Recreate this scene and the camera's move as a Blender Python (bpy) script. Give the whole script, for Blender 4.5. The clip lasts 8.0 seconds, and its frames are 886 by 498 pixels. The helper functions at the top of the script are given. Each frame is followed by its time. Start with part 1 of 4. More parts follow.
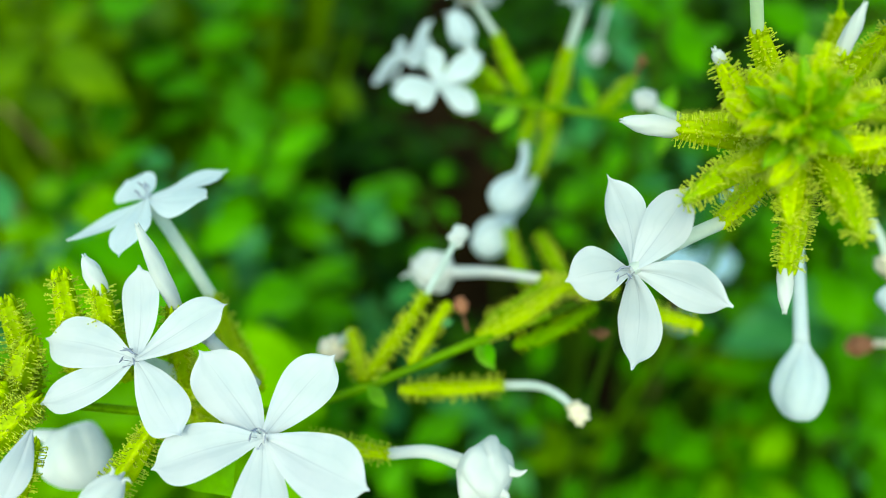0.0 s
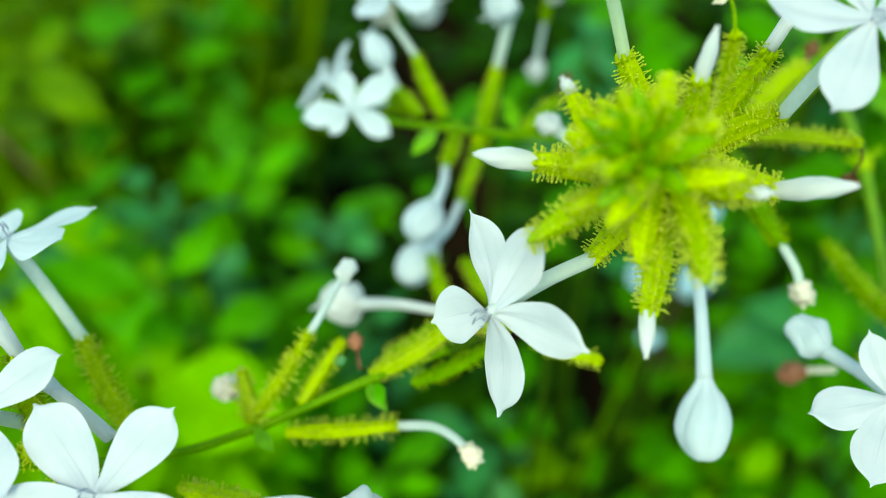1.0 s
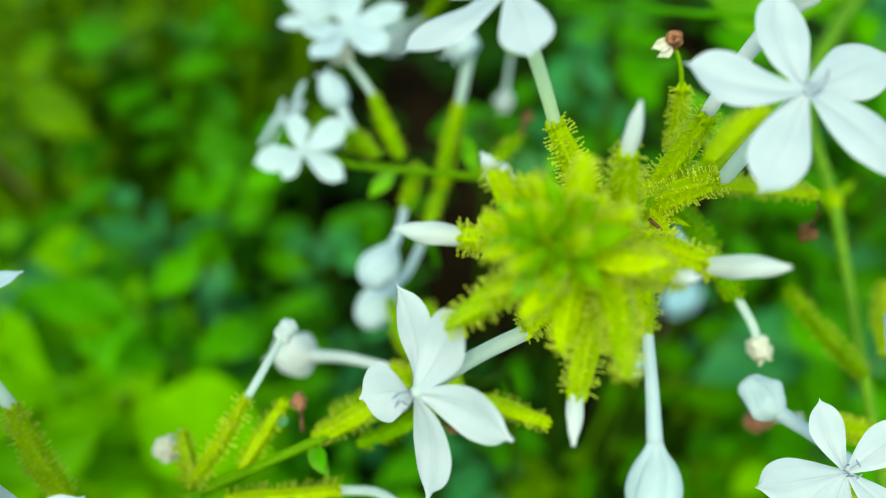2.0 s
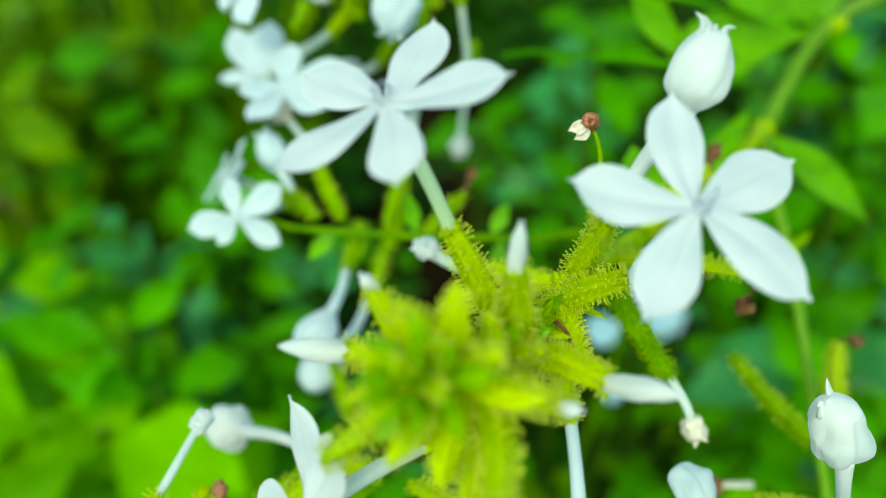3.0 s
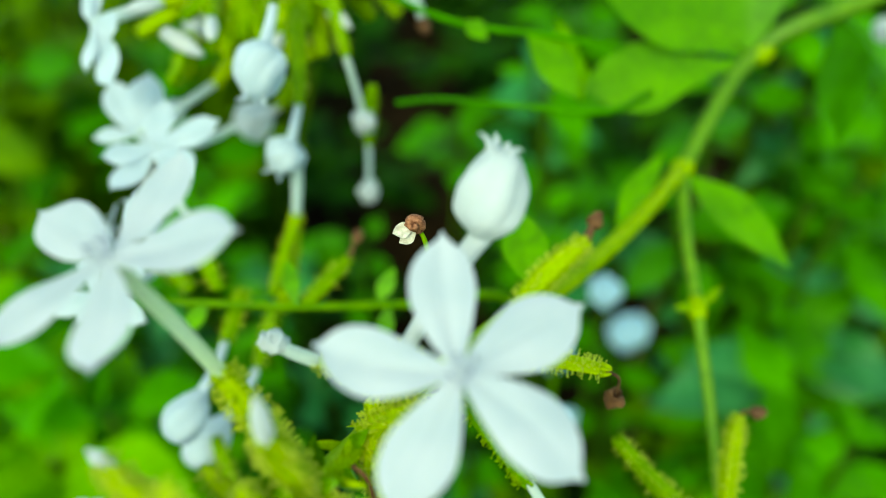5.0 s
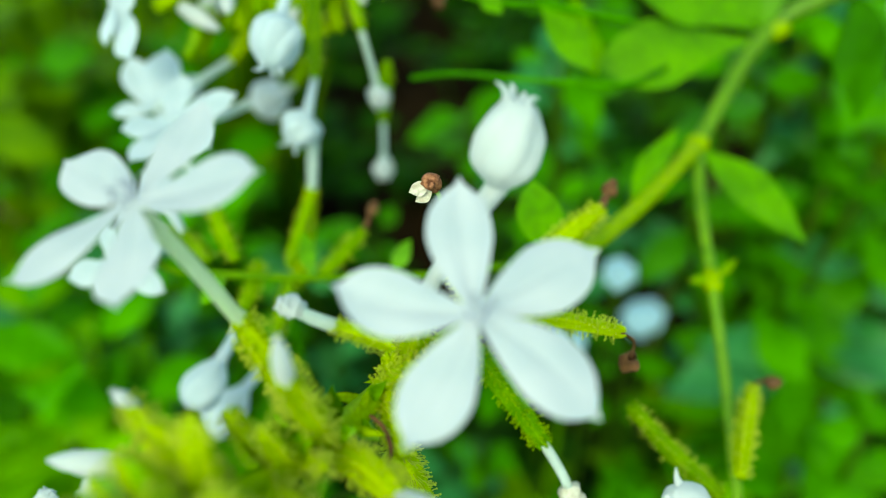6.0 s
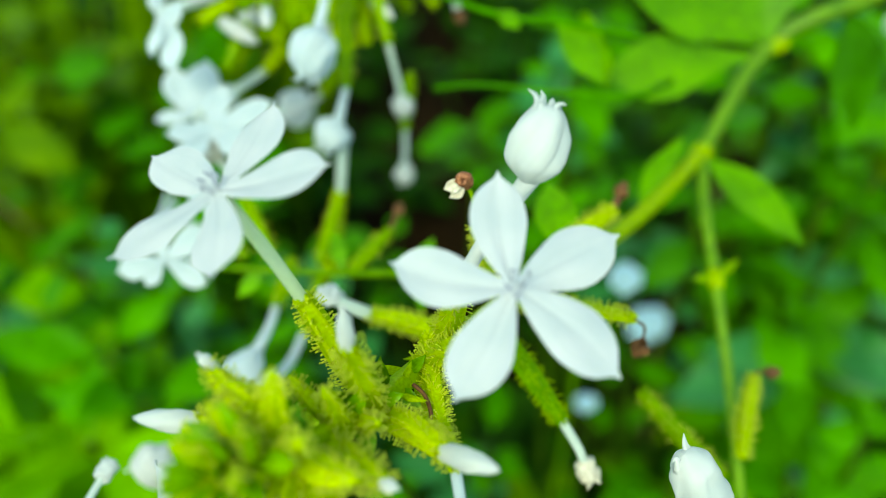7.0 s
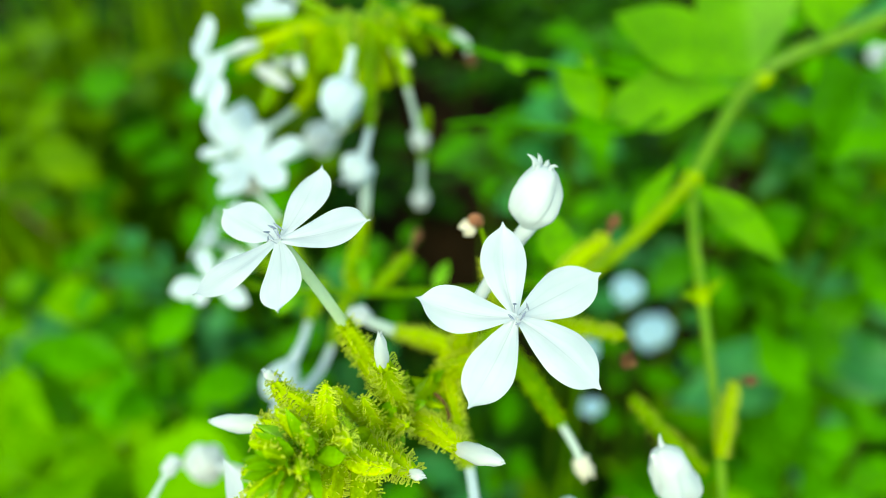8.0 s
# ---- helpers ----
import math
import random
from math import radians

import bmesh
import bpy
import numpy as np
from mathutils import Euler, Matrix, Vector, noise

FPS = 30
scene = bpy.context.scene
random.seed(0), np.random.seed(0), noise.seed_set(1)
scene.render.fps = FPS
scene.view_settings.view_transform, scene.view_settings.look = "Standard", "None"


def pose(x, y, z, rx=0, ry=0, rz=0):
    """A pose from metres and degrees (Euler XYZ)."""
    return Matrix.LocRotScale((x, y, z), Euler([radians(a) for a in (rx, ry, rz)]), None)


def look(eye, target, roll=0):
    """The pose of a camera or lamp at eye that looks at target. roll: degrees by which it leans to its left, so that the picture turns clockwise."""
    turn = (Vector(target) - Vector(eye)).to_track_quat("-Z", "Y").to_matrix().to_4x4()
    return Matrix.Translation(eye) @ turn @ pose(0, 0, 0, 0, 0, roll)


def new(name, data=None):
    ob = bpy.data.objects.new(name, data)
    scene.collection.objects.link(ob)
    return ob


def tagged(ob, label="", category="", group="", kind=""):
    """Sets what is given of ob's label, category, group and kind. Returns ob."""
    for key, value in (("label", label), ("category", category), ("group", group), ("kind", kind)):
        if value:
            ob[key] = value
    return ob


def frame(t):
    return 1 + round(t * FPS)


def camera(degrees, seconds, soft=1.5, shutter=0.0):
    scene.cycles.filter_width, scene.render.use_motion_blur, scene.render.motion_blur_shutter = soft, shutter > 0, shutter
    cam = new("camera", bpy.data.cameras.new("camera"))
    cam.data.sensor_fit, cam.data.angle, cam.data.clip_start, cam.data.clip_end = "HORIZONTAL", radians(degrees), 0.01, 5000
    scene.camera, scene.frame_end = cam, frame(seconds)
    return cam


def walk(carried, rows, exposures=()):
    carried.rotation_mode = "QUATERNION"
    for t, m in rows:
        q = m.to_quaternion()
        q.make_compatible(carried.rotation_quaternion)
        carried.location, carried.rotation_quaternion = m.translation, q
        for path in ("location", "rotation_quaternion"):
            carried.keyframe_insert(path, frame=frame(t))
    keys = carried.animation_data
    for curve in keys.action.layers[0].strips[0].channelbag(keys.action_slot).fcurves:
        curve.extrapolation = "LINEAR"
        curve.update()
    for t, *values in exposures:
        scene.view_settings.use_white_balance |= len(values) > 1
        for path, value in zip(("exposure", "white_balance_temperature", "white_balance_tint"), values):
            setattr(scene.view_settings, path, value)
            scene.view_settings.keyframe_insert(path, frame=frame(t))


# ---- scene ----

# Plan numbers are in units of U metres (a flower is about two units wide).
U = 0.008

# ---------------------------------------------------------------- camera
cam = camera(60.0, 8.0, 0.8)
cam.data.dof.use_dof = True
cam.data.dof.focus_distance = 8.2 * U
cam.data.dof.aperture_fstop = 14.0
PATH = [
    (0, (-0.249, -0.410, 69.771), (-0.072, 21.086, 48.845), 1.97),
    (0.5, (0.811, -0.108, 69.757), (0.703, 21.495, 48.942), 0.93),
    (1, (1.369, 0.179, 69.700), (1.229, 21.944, 49.054), 0.51),
    (2.5, (2.591, 1.348, 70.243), (2.330, 23.249, 49.742), -0.43),
    (3, (3.192, 1.857, 70.524), (2.857, 23.801, 50.071), -1.07),
    (3.5, (3.923, 2.488, 71.025), (3.551, 24.471, 50.614), -1.93),
    (4, (4.805, 2.971, 71.359), (4.427, 25.048, 51.051), -2.36),
    (5.5, (5.224, 3.369, 70.760), (4.601, 24.719, 49.693), -2.91),
    (6, (5.165, 3.027, 70.730), (4.190, 24.435, 49.736), -3.56),
    (6.5, (4.945, 2.762, 70.915), (4.118, 24.409, 50.161), -3.11),
    (7, (4.846, 2.188, 71.214), (3.797, 23.931, 50.570), -3.32),
    (7.5, (4.988, 1.514, 71.751), (3.911, 23.076, 50.921), -3.18),
    (8, (4.860, 1.219, 72.638), (3.383, 23.050, 52.114), -4.30),
]
walk(cam, [(t, look(Vector(eye) * U, Vector(target) * U, roll)) for t, eye, target, roll in PATH], [(0, 1.48, 8300, -21), (0.5, 1.53, 8300, -22), (2.5, 1.43, 8450, -24), (3.5, 1.46, 8500, -26), (4, 1.43, 8500, -25), (5.5, 1.40, 8600, -27), (7, 1.46, 8700, -22), (8, 1.68, 8900, -21)])

# ---------------------------------------------------------------- light
SUN_ELEVATION, SUN_TURN = 52.0, 200.0
world = bpy.data.worlds.new("sky")
scene.world = world
world.use_nodes = True
wn = world.node_tree
sky = wn.nodes.new("ShaderNodeTexSky")
sky.sky_type, sky.sun_disc = "NISHITA", False
sky.sun_elevation, sky.sun_rotation = radians(SUN_ELEVATION), radians(SUN_TURN)
wn.links.new(sky.outputs[0], wn.nodes["Background"].inputs[0])
wn.nodes["Background"].inputs[1].default_value = 0.15
sun = new("sun", bpy.data.lights.new("sun", "SUN"))
sun.data.energy, sun.data.angle, sun.data.color = 0.85, radians(24), (1.0, 0.95, 0.86)
toward = Vector((math.sin(radians(SUN_TURN)) * math.cos(radians(SUN_ELEVATION)),
                 math.cos(radians(SUN_TURN)) * math.cos(radians(SUN_ELEVATION)), math.sin(radians(SUN_ELEVATION))))
sun.matrix_world = look(toward * 3, (0, 0, 0))


# ---------------------------------------------------------------- materials
def shader(name):
    mat = bpy.data.materials.new(name)
    mat.use_nodes = True
    nt = mat.node_tree
    return mat, nt, nt.nodes["Principled BSDF"], nt.nodes["Material Output"]


def noise_node(nt, scale, detail=3.0, space="Object"):
    co = nt.nodes.new("ShaderNodeTexCoord")
    tex = nt.nodes.new("ShaderNodeTexNoise")
    tex.inputs["Scale"].default_value, tex.inputs["Detail"].default_value = scale, detail
    nt.links.new(co.outputs[space], tex.inputs["Vector"])
    return tex


def ramp_node(nt, source, *stops):
    ramp = nt.nodes.new("ShaderNodeValToRGB")
    while len(ramp.color_ramp.elements) < len(stops):
        ramp.color_ramp.elements.new(0.5)
    for el, (place, colour) in zip(ramp.color_ramp.elements, stops):
        el.position, el.color = place, (*colour, 1)
    nt.links.new(source, ramp.inputs[0])
    return ramp


def mixed(nt, kind, fac, a, b):
    node = nt.nodes.new("ShaderNodeMix")
    node.data_type, node.blend_type = "RGBA", kind
    for value, slot in ((fac, 0), (a, 6), (b, 7)):
        if isinstance(value, float):
            node.inputs[slot].default_value = value
        elif isinstance(value, tuple):
            node.inputs[slot].default_value = (*value, 1)
        else:
            nt.links.new(value, node.inputs[slot])
    return node.outputs[2]


def bumped(nt, bsdf, source, strength, distance):
    bump = nt.nodes.new("ShaderNodeBump")
    bump.inputs["Strength"].default_value, bump.inputs["Distance"].default_value = strength, distance
    nt.links.new(source, bump.inputs["Height"])
    nt.links.new(bump.outputs[0], bsdf.inputs["Normal"])
    return bump


def thin(nt, bsdf, out, colour, share):
    """Adds light that shines through a thin sheet."""
    glow = nt.nodes.new("ShaderNodeBsdfTranslucent")
    mix = nt.nodes.new("ShaderNodeMixShader")
    mix.inputs[0].default_value = share
    if isinstance(colour, tuple):
        glow.inputs[0].default_value = (*colour, 1)
    else:
        nt.links.new(colour, glow.inputs[0])
    nt.links.new(bsdf.outputs[0], mix.inputs[1])
    nt.links.new(glow.outputs[0], mix.inputs[2])
    nt.links.new(mix.outputs[0], out.inputs[0])


def petal_material(name, base, vein, share):
    """Thin white sheet with fine lengthwise veins and a faint grey midrib."""
    mat, nt, bsdf, out = shader(name)
    uv = nt.nodes.new("ShaderNodeUVMap")
    sep = nt.nodes.new("ShaderNodeSeparateXYZ")
    nt.links.new(uv.outputs[0], sep.inputs[0])
    across = nt.nodes.new("ShaderNodeMath")
    across.operation = "MULTIPLY"
    nt.links.new(sep.outputs[1], across.inputs[0])
    across.inputs[1].default_value = 26.0
    wob = noise_node(nt, 500.0, 2.0)
    add = nt.nodes.new("ShaderNodeMath")
    nt.links.new(across.outputs[0], add.inputs[0])
    scaled = nt.nodes.new("ShaderNodeMath")
    scaled.operation = "MULTIPLY"
    nt.links.new(wob.outputs[0], scaled.inputs[0])
    scaled.inputs[1].default_value = 5.0
    nt.links.new(scaled.outputs[0], add.inputs[1])
    wave = nt.nodes.new("ShaderNodeMath")
    wave.operation = "SINE"
    nt.links.new(add.outputs[0], wave.inputs[0])
    mid = nt.nodes.new("ShaderNodeMath")
    mid.operation = "SUBTRACT"
    nt.links.new(sep.outputs[1], mid.inputs[0])
    mid.inputs[1].default_value = 0.5
    dist = nt.nodes.new("ShaderNodeMath")
    dist.operation = "ABSOLUTE"
    nt.links.new(mid.outputs[0], dist.inputs[0])
    fade = nt.nodes.new("ShaderNodeMath")
    fade.operation = "MULTIPLY_ADD"
    nt.links.new(sep.outputs[0], fade.inputs[0])
    fade.inputs[1].default_value = 0.045
    nt.links.new(dist.outputs[0], fade.inputs[2])
    rib = ramp_node(nt, fade.outputs[0], (0.0, vein), (0.038, base), (1.0, base))
    patch = noise_node(nt, 220.0, 3.0)
    tint = ramp_node(nt, patch.outputs[0], (0.3, (0.86, 0.91, 0.93)), (0.65, (1.03, 1.02, 1.02)))
    colour = mixed(nt, "MULTIPLY", 1.0, rib.outputs[0], tint.outputs[0])
    line = ramp_node(nt, wave.outputs[0], (0.55, (1.0, 1.0, 1.0)), (1.0, (0.945, 0.955, 0.96)))
    base_end = nt.nodes.new("ShaderNodeMath")
    base_end.operation = "SUBTRACT"
    base_end.inputs[0].default_value = 0.95
    nt.links.new(sep.outputs[0], base_end.inputs[1])
    base_end.use_clamp = True
    colour = mixed(nt, "MULTIPLY", base_end.outputs[0], colour, line.outputs[0])
    nt.links.new(colour, bsdf.inputs["Base Color"])
    bsdf.inputs["Roughness"].default_value = 0.55
    bsdf.inputs["Specular IOR Level"].default_value = 0.3
    bumped(nt, bsdf, wave.outputs[0], 0.12, 0.00006)
    thin(nt, bsdf, out, colour, share)
    return mat


def plant_material(name, low, high, scale=350.0, rough=0.45, share=0.25, island=0.0, bump=0.25, bump_size=0.0001, spec=0.28, vary_each=0.6, ribs=0.0, grainy=1.0):
    """Living green tissue: two scales of mottling, fine relief, some light through it."""
    mat, nt, bsdf, out = shader(name)
    big, fine = noise_node(nt, scale, 3.0), noise_node(nt, scale * 7, 2.0)
    ramp = ramp_node(nt, big.outputs[0], (0.3, low), (0.7, high))
    grain = ramp_node(nt, fine.outputs[0], (0.25, (0.8, 0.8, 0.8)), (0.75, (1.15, 1.15, 1.15)))
    colour = mixed(nt, "MULTIPLY", grainy, ramp.outputs[0], grain.outputs[0])
    if island:
        geo = nt.nodes.new("ShaderNodeNewGeometry")
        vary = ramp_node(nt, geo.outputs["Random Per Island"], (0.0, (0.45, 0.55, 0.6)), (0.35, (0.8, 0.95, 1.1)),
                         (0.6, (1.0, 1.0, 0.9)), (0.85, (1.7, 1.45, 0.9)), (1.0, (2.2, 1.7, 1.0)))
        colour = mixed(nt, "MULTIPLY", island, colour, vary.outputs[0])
    info = nt.nodes.new("ShaderNodeObjectInfo")
    each = ramp_node(nt, info.outputs["Random"], (0.0, (0.68, 0.72, 0.75)), (0.5, (1.0, 1.0, 1.0)), (1.0, (1.25, 1.18, 1.0)))
    colour = mixed(nt, "MULTIPLY", vary_each, colour, each.outputs[0])
    if ribs:
        uv = nt.nodes.new("ShaderNodeUVMap")
        sep = nt.nodes.new("ShaderNodeSeparateXYZ")
        nt.links.new(uv.outputs[0], sep.inputs[0])
        turn = nt.nodes.new("ShaderNodeMath")
        turn.operation = "MULTIPLY"
        nt.links.new(sep.outputs[1], turn.inputs[0])
        turn.inputs[1].default_value = math.pi * 10
        crest = nt.nodes.new("ShaderNodeMath")
        crest.operation = "COSINE"
        nt.links.new(turn.outputs[0], crest.inputs[0])
        groove = ramp_node(nt, crest.outputs[0], (0.0, (0.52, 0.72, 0.6)), (0.45, (1.0, 1.0, 1.0)))
        colour = mixed(nt, "MULTIPLY", ribs, colour, groove.outputs[0])
    nt.links.new(colour, bsdf.inputs["Base Color"])
    bsdf.inputs["Roughness"].default_value = rough
    bsdf.inputs["Specular IOR Level"].default_value = spec
    bumped(nt, bsdf, fine.outputs[0], bump, bump_size)
    if share:
        thin(nt, bsdf, out, colour, share)
    return mat


WHITE = petal_material("petal_white", (0.645, 0.685, 0.75), (0.48, 0.52, 0.60), 0.42)
BLUISH = petal_material("petal_bluish_white", (0.63, 0.72, 0.79), (0.54, 0.63, 0.71), 0.40)
PALE = petal_material("bud_white", (0.74, 0.77, 0.79), (0.67, 0.70, 0.73), 0.45)
# SHADY: white petals with the blue of skylit shade put into their colour.
SHADY = petal_material("petal_white_shade_blue", (0.47, 0.69, 0.80), (0.37, 0.58, 0.70), 0.40)
STALK = plant_material("stalk_dark_green", (0.020, 0.055, 0.002), (0.040, 0.090, 0.004), 60.0, 0.6, 0.0, spec=0.05)
TUBE = plant_material("tube_white", (0.68, 0.78, 0.77), (0.76, 0.85, 0.85), 260.0, 0.4, 0.55, bump=0.08, vary_each=0.3, grainy=0.2)
GREENISH = plant_material("tube_pale_green", (0.78, 0.90, 0.60), (0.84, 0.93, 0.72), 260.0, 0.4, 0.55, bump=0.08, vary_each=0.3, grainy=0.2)
CREAM = plant_material("withered_cream", (0.56, 0.50, 0.40), (0.80, 0.78, 0.70), 2000.0, 0.7, 0.2)
CALYX = plant_material("calyx_green", (0.45, 0.61, 0.009), (0.60, 0.75, 0.016), 420.0, 0.5, 0.38, spec=0.15, ribs=0.3)
HAIR = plant_material("hair_green", (0.62, 0.72, 0.05), (0.74, 0.82, 0.12), 900.0, 0.3, 0.45)
STEM = plant_material("stem_green", (0.08, 0.205, 0.005), (0.15, 0.31, 0.009), 300.0, 0.45, 0.1)
LEAF = plant_material("leaf_green", (0.088, 0.28, 0.004), (0.165, 0.44, 0.007), 120.0, 0.42, 0.35, spec=0.16)
BRIGHT = plant_material("leaf_bright", (0.072, 0.32, 0.003), (0.13, 0.47, 0.006), 40.0, 0.5, 0.44, spec=0.12)
LIME = plant_material("leaf_lime", (0.16, 0.44, 0.003), (0.24, 0.56, 0.006), 40.0, 0.5, 0.48, spec=0.12)
# The blue in TEAL is sky reflection, mixed into the leaf colour.
TEAL = plant_material("leaf_sky_tinted", (0.022, 0.16, 0.028), (0.050, 0.28, 0.060), 40.0, 0.45, 0.25)
MIDDLE = plant_material("leaf_middle", (0.034, 0.17, 0.0015), (0.072, 0.30, 0.003), 40.0, 0.5, 0.3, spec=0.08)
OLIVE = plant_material("leaf_olive", (0.058, 0.15, 0.002), (0.125, 0.26, 0.003), 40.0, 0.55, 0.3, spec=0.06)
# SHEEN's pale blue is sky glare, given as leaf colour.
SHEEN = plant_material("leaf_sky_glare", (0.03, 0.20, 0.045), (0.07, 0.30, 0.08), 40.0, 0.4, 0.3)
# Darker than the other leaves: UNDER's colour includes the shade among the plants.
UNDER = plant_material("undergrowth_shaded_green", (0.005, 0.026, 0.0005), (0.022, 0.092, 0.0015), 60.0, 0.55, 0.22, island=0.85, spec=0.05)
GREEN = plant_material("old_calyx_green", (0.12, 0.30, 0.003), (0.22, 0.43, 0.006), 420.0, 0.5, 0.35, spec=0.12, ribs=0.3)
GRASS = plant_material("grass_olive", (0.08, 0.18, 0.002), (0.15, 0.27, 0.003), 40.0, 0.6, 0.35, spec=0.06)
YOUNG = plant_material("young_calyx_green", (0.33, 0.51, 0.006), (0.47, 0.64, 0.011), 420.0, 0.5, 0.34, spec=0.15, ribs=0.3)
FADED = plant_material("far_calyx_green", (0.19, 0.38, 0.004), (0.31, 0.51, 0.008), 420.0, 0.5, 0.38, spec=0.12, ribs=0.3)
BRACT = plant_material("bract_green", (0.15, 0.38, 0.004), (0.28, 0.54, 0.008), 300.0, 0.4, 0.3)
BROWN = plant_material("dried_brown", (0.06, 0.026, 0.009), (0.17, 0.078, 0.032), 700.0, 0.75, 0.0)
RUST = plant_material("dried_rust", (0.12, 0.032, 0.014), (0.50, 0.22, 0.12), 3500.0, 0.7, 0.1)
STRAW = plant_material("dry_stalk", (0.16, 0.11, 0.05), (0.28, 0.20, 0.10), 200.0, 0.8, 0.0)
LILAC = plant_material("anther_lilac", (0.15, 0.18, 0.28), (0.35, 0.38, 0.50), 900.0, 0.5, 0.0)
SOIL = plant_material("soil", (0.006, 0.004, 0.0015), (0.020, 0.012, 0.005), 40.0, 0.95, 0.0, bump=0.8, bump_size=0.004, spec=0.03)


# ---------------------------------------------------------------- mesh helpers
class Shape:
    """Vertices, faces and UVs of one mesh, in plan units."""

    def __init__(self):
        self.v, self.f, self.uv = [], [], []

    def grid(self, nu, nv, at, flip=False, wrap=False):
        o = len(self.v)
        for i in range(nu):
            for j in range(nv):
                self.v.append(tuple(at(i / (nu - 1), j / nv if wrap else j / (nv - 1))))
                self.uv.append((i / (nu - 1), j / nv if wrap else j / (nv - 1)))
        for i in range(nu - 1):
            for j in range(nv if wrap else nv - 1):
                k = (j + 1) % nv
                q = (o + i * nv + j, o + (i + 1) * nv + j, o + (i + 1) * nv + k, o + i * nv + k)
                self.f.append(q[::-1] if flip else q)

    def tube(self, pts, radius, seg=8, ring=None, caps=True):
        """Sweeps a ring along pts. radius(s); ring(s, angle) scales it."""
        pts = [Vector(p) for p in pts]
        n = len(pts)
        o = len(self.v)
        up = None
        for i, p in enumerate(pts):
            d = (pts[min(i + 1, n - 1)] - pts[max(i - 1, 0)]).normalized()
            if up is None:
                up = d.orthogonal().normalized()
            up = (up - d * up.dot(d)).normalized()
            side = d.cross(up)
            s = i / (n - 1)
            for j in range(seg):
                a = 2 * math.pi * j / seg
                r = radius(s) * (ring(s, a) if ring else 1)
                self.v.append(tuple(p + up * math.cos(a) * r + side * math.sin(a) * r))
                self.uv.append((s, j / seg))
        for i in range(n - 1):
            for j in range(seg):
                k = (j + 1) % seg
                self.f.append((o + i * seg + j, o + i * seg + k, o + (i + 1) * seg + k, o + (i + 1) * seg + j))
        if caps:
            self.f.append(tuple(o + j for j in range(seg))[::-1])
            self.f.append(tuple(o + (n - 1) * seg + j for j in range(seg)))

    def knob(self, p, r):
        o = len(self.v)
        p = Vector(p)
        for d in ((r, 0, 0), (-r, 0, 0), (0, r, 0), (0, -r, 0), (0, 0, r), (0, 0, -r)):
            self.v.append(tuple(p + Vector(d)))
            self.uv.append((0.5, 0.5))
        for a, b, c in ((0, 2, 4), (2, 1, 4), (1, 3, 4), (3, 0, 4), (2, 0, 5), (1, 2, 5), (3, 1, 5), (0, 3, 5)):
            self.f.append((o + a, o + b, o + c))


def smooth(points, n):
    """n points on a smooth curve through the given ones."""
    p = [Vector(q) for q in points]
    p = [p[0] * 2 - p[1]] + p + [p[-1] * 2 - p[-2]]
    out = []
    for i in range(n):
        x = i / (n - 1) * (len(p) - 3)
        k = min(int(x), len(p) - 4)
        t = x - k
        a, b, c, d = p[k:k + 4]
        out.append(0.5 * ((2 * b) + (c - a) * t + (2 * a - 5 * b + 4 * c - d) * t * t + (3 * b - a - 3 * c + d) * t ** 3))
    return out


def between(table, s):
    """Reads a table of (place, value) pairs at s, along a smooth curve."""
    k = 0
    while k < len(table) - 2 and s > table[k + 1][0]:
        k += 1
    (x0, y0), (x1, y1) = table[k], table[k + 1]
    h = x1 - x0
    before, after = table[max(k - 1, 0)], table[min(k + 2, len(table) - 1)]
    m0 = (y1 - before[1]) / (x1 - before[0]) * h
    m1 = (after[1] - y0) / (after[0] - x0) * h
    t = min(max((s - x0) / h, 0), 1)
    return max(0.005, y0 * (2 * t ** 3 - 3 * t * t + 1) + m0 * (t ** 3 - 2 * t * t + t) + y1 * (3 * t * t - 2 * t ** 3) + m1 * (t ** 3 - t * t))


def part(name, shape, material, parent=None, label="", kind=""):
    """Links a shape as one mesh object, under a thing or a part."""
    v = np.array(shape.v) * U
    middle = (v.min(0) + v.max(0)) / 2
    me = bpy.data.meshes.new(name)
    me.from_pydata((v - middle).tolist(), [], shape.f)
    me.polygons.foreach_set("use_smooth", [True] * len(me.polygons))
    layer = me.uv_layers.new(name="UVMap")
    loops = np.empty(len(me.loops), dtype=np.int32)
    me.loops.foreach_get("vertex_index", loops)
    layer.data.foreach_set("uv", np.array(shape.uv)[loops].ravel())
    me.materials.append(material)
    ob = new(name, me)
    origin = Vector(middle)
    base = Vector()
    if parent:
        ob.parent = parent
        up = parent
        while up:
            base += up.location
            up = up.parent
    ob.location = origin - base
    return tagged(ob, label, kind=kind)


def thing(name, place, label, category, group=""):
    ob = new(name)
    ob.location = Vector(place) * U
    ob.empty_display_size = 0.01
    return tagged(ob, label, category, group)


rnd = random.Random(7)


# ---------------------------------------------------------------- plant parts
PETAL_OUTLINE = ((0, 0.12), (0.10, 0.29), (0.25, 0.58), (0.42, 0.85), (0.55, 1.0), (0.68, 0.95), (0.79, 0.77), (0.865, 0.52), (0.915, 0.26), (0.945, 0.125), (0.97, 0.075), (1, 0.02))
BLUNT_OUTLINE = ((0, 0.12), (0.10, 0.31), (0.25, 0.62), (0.42, 0.86), (0.60, 1.0), (0.74, 0.98), (0.84, 0.80), (0.905, 0.50), (0.94, 0.22), (0.965, 0.09), (1, 0.02))


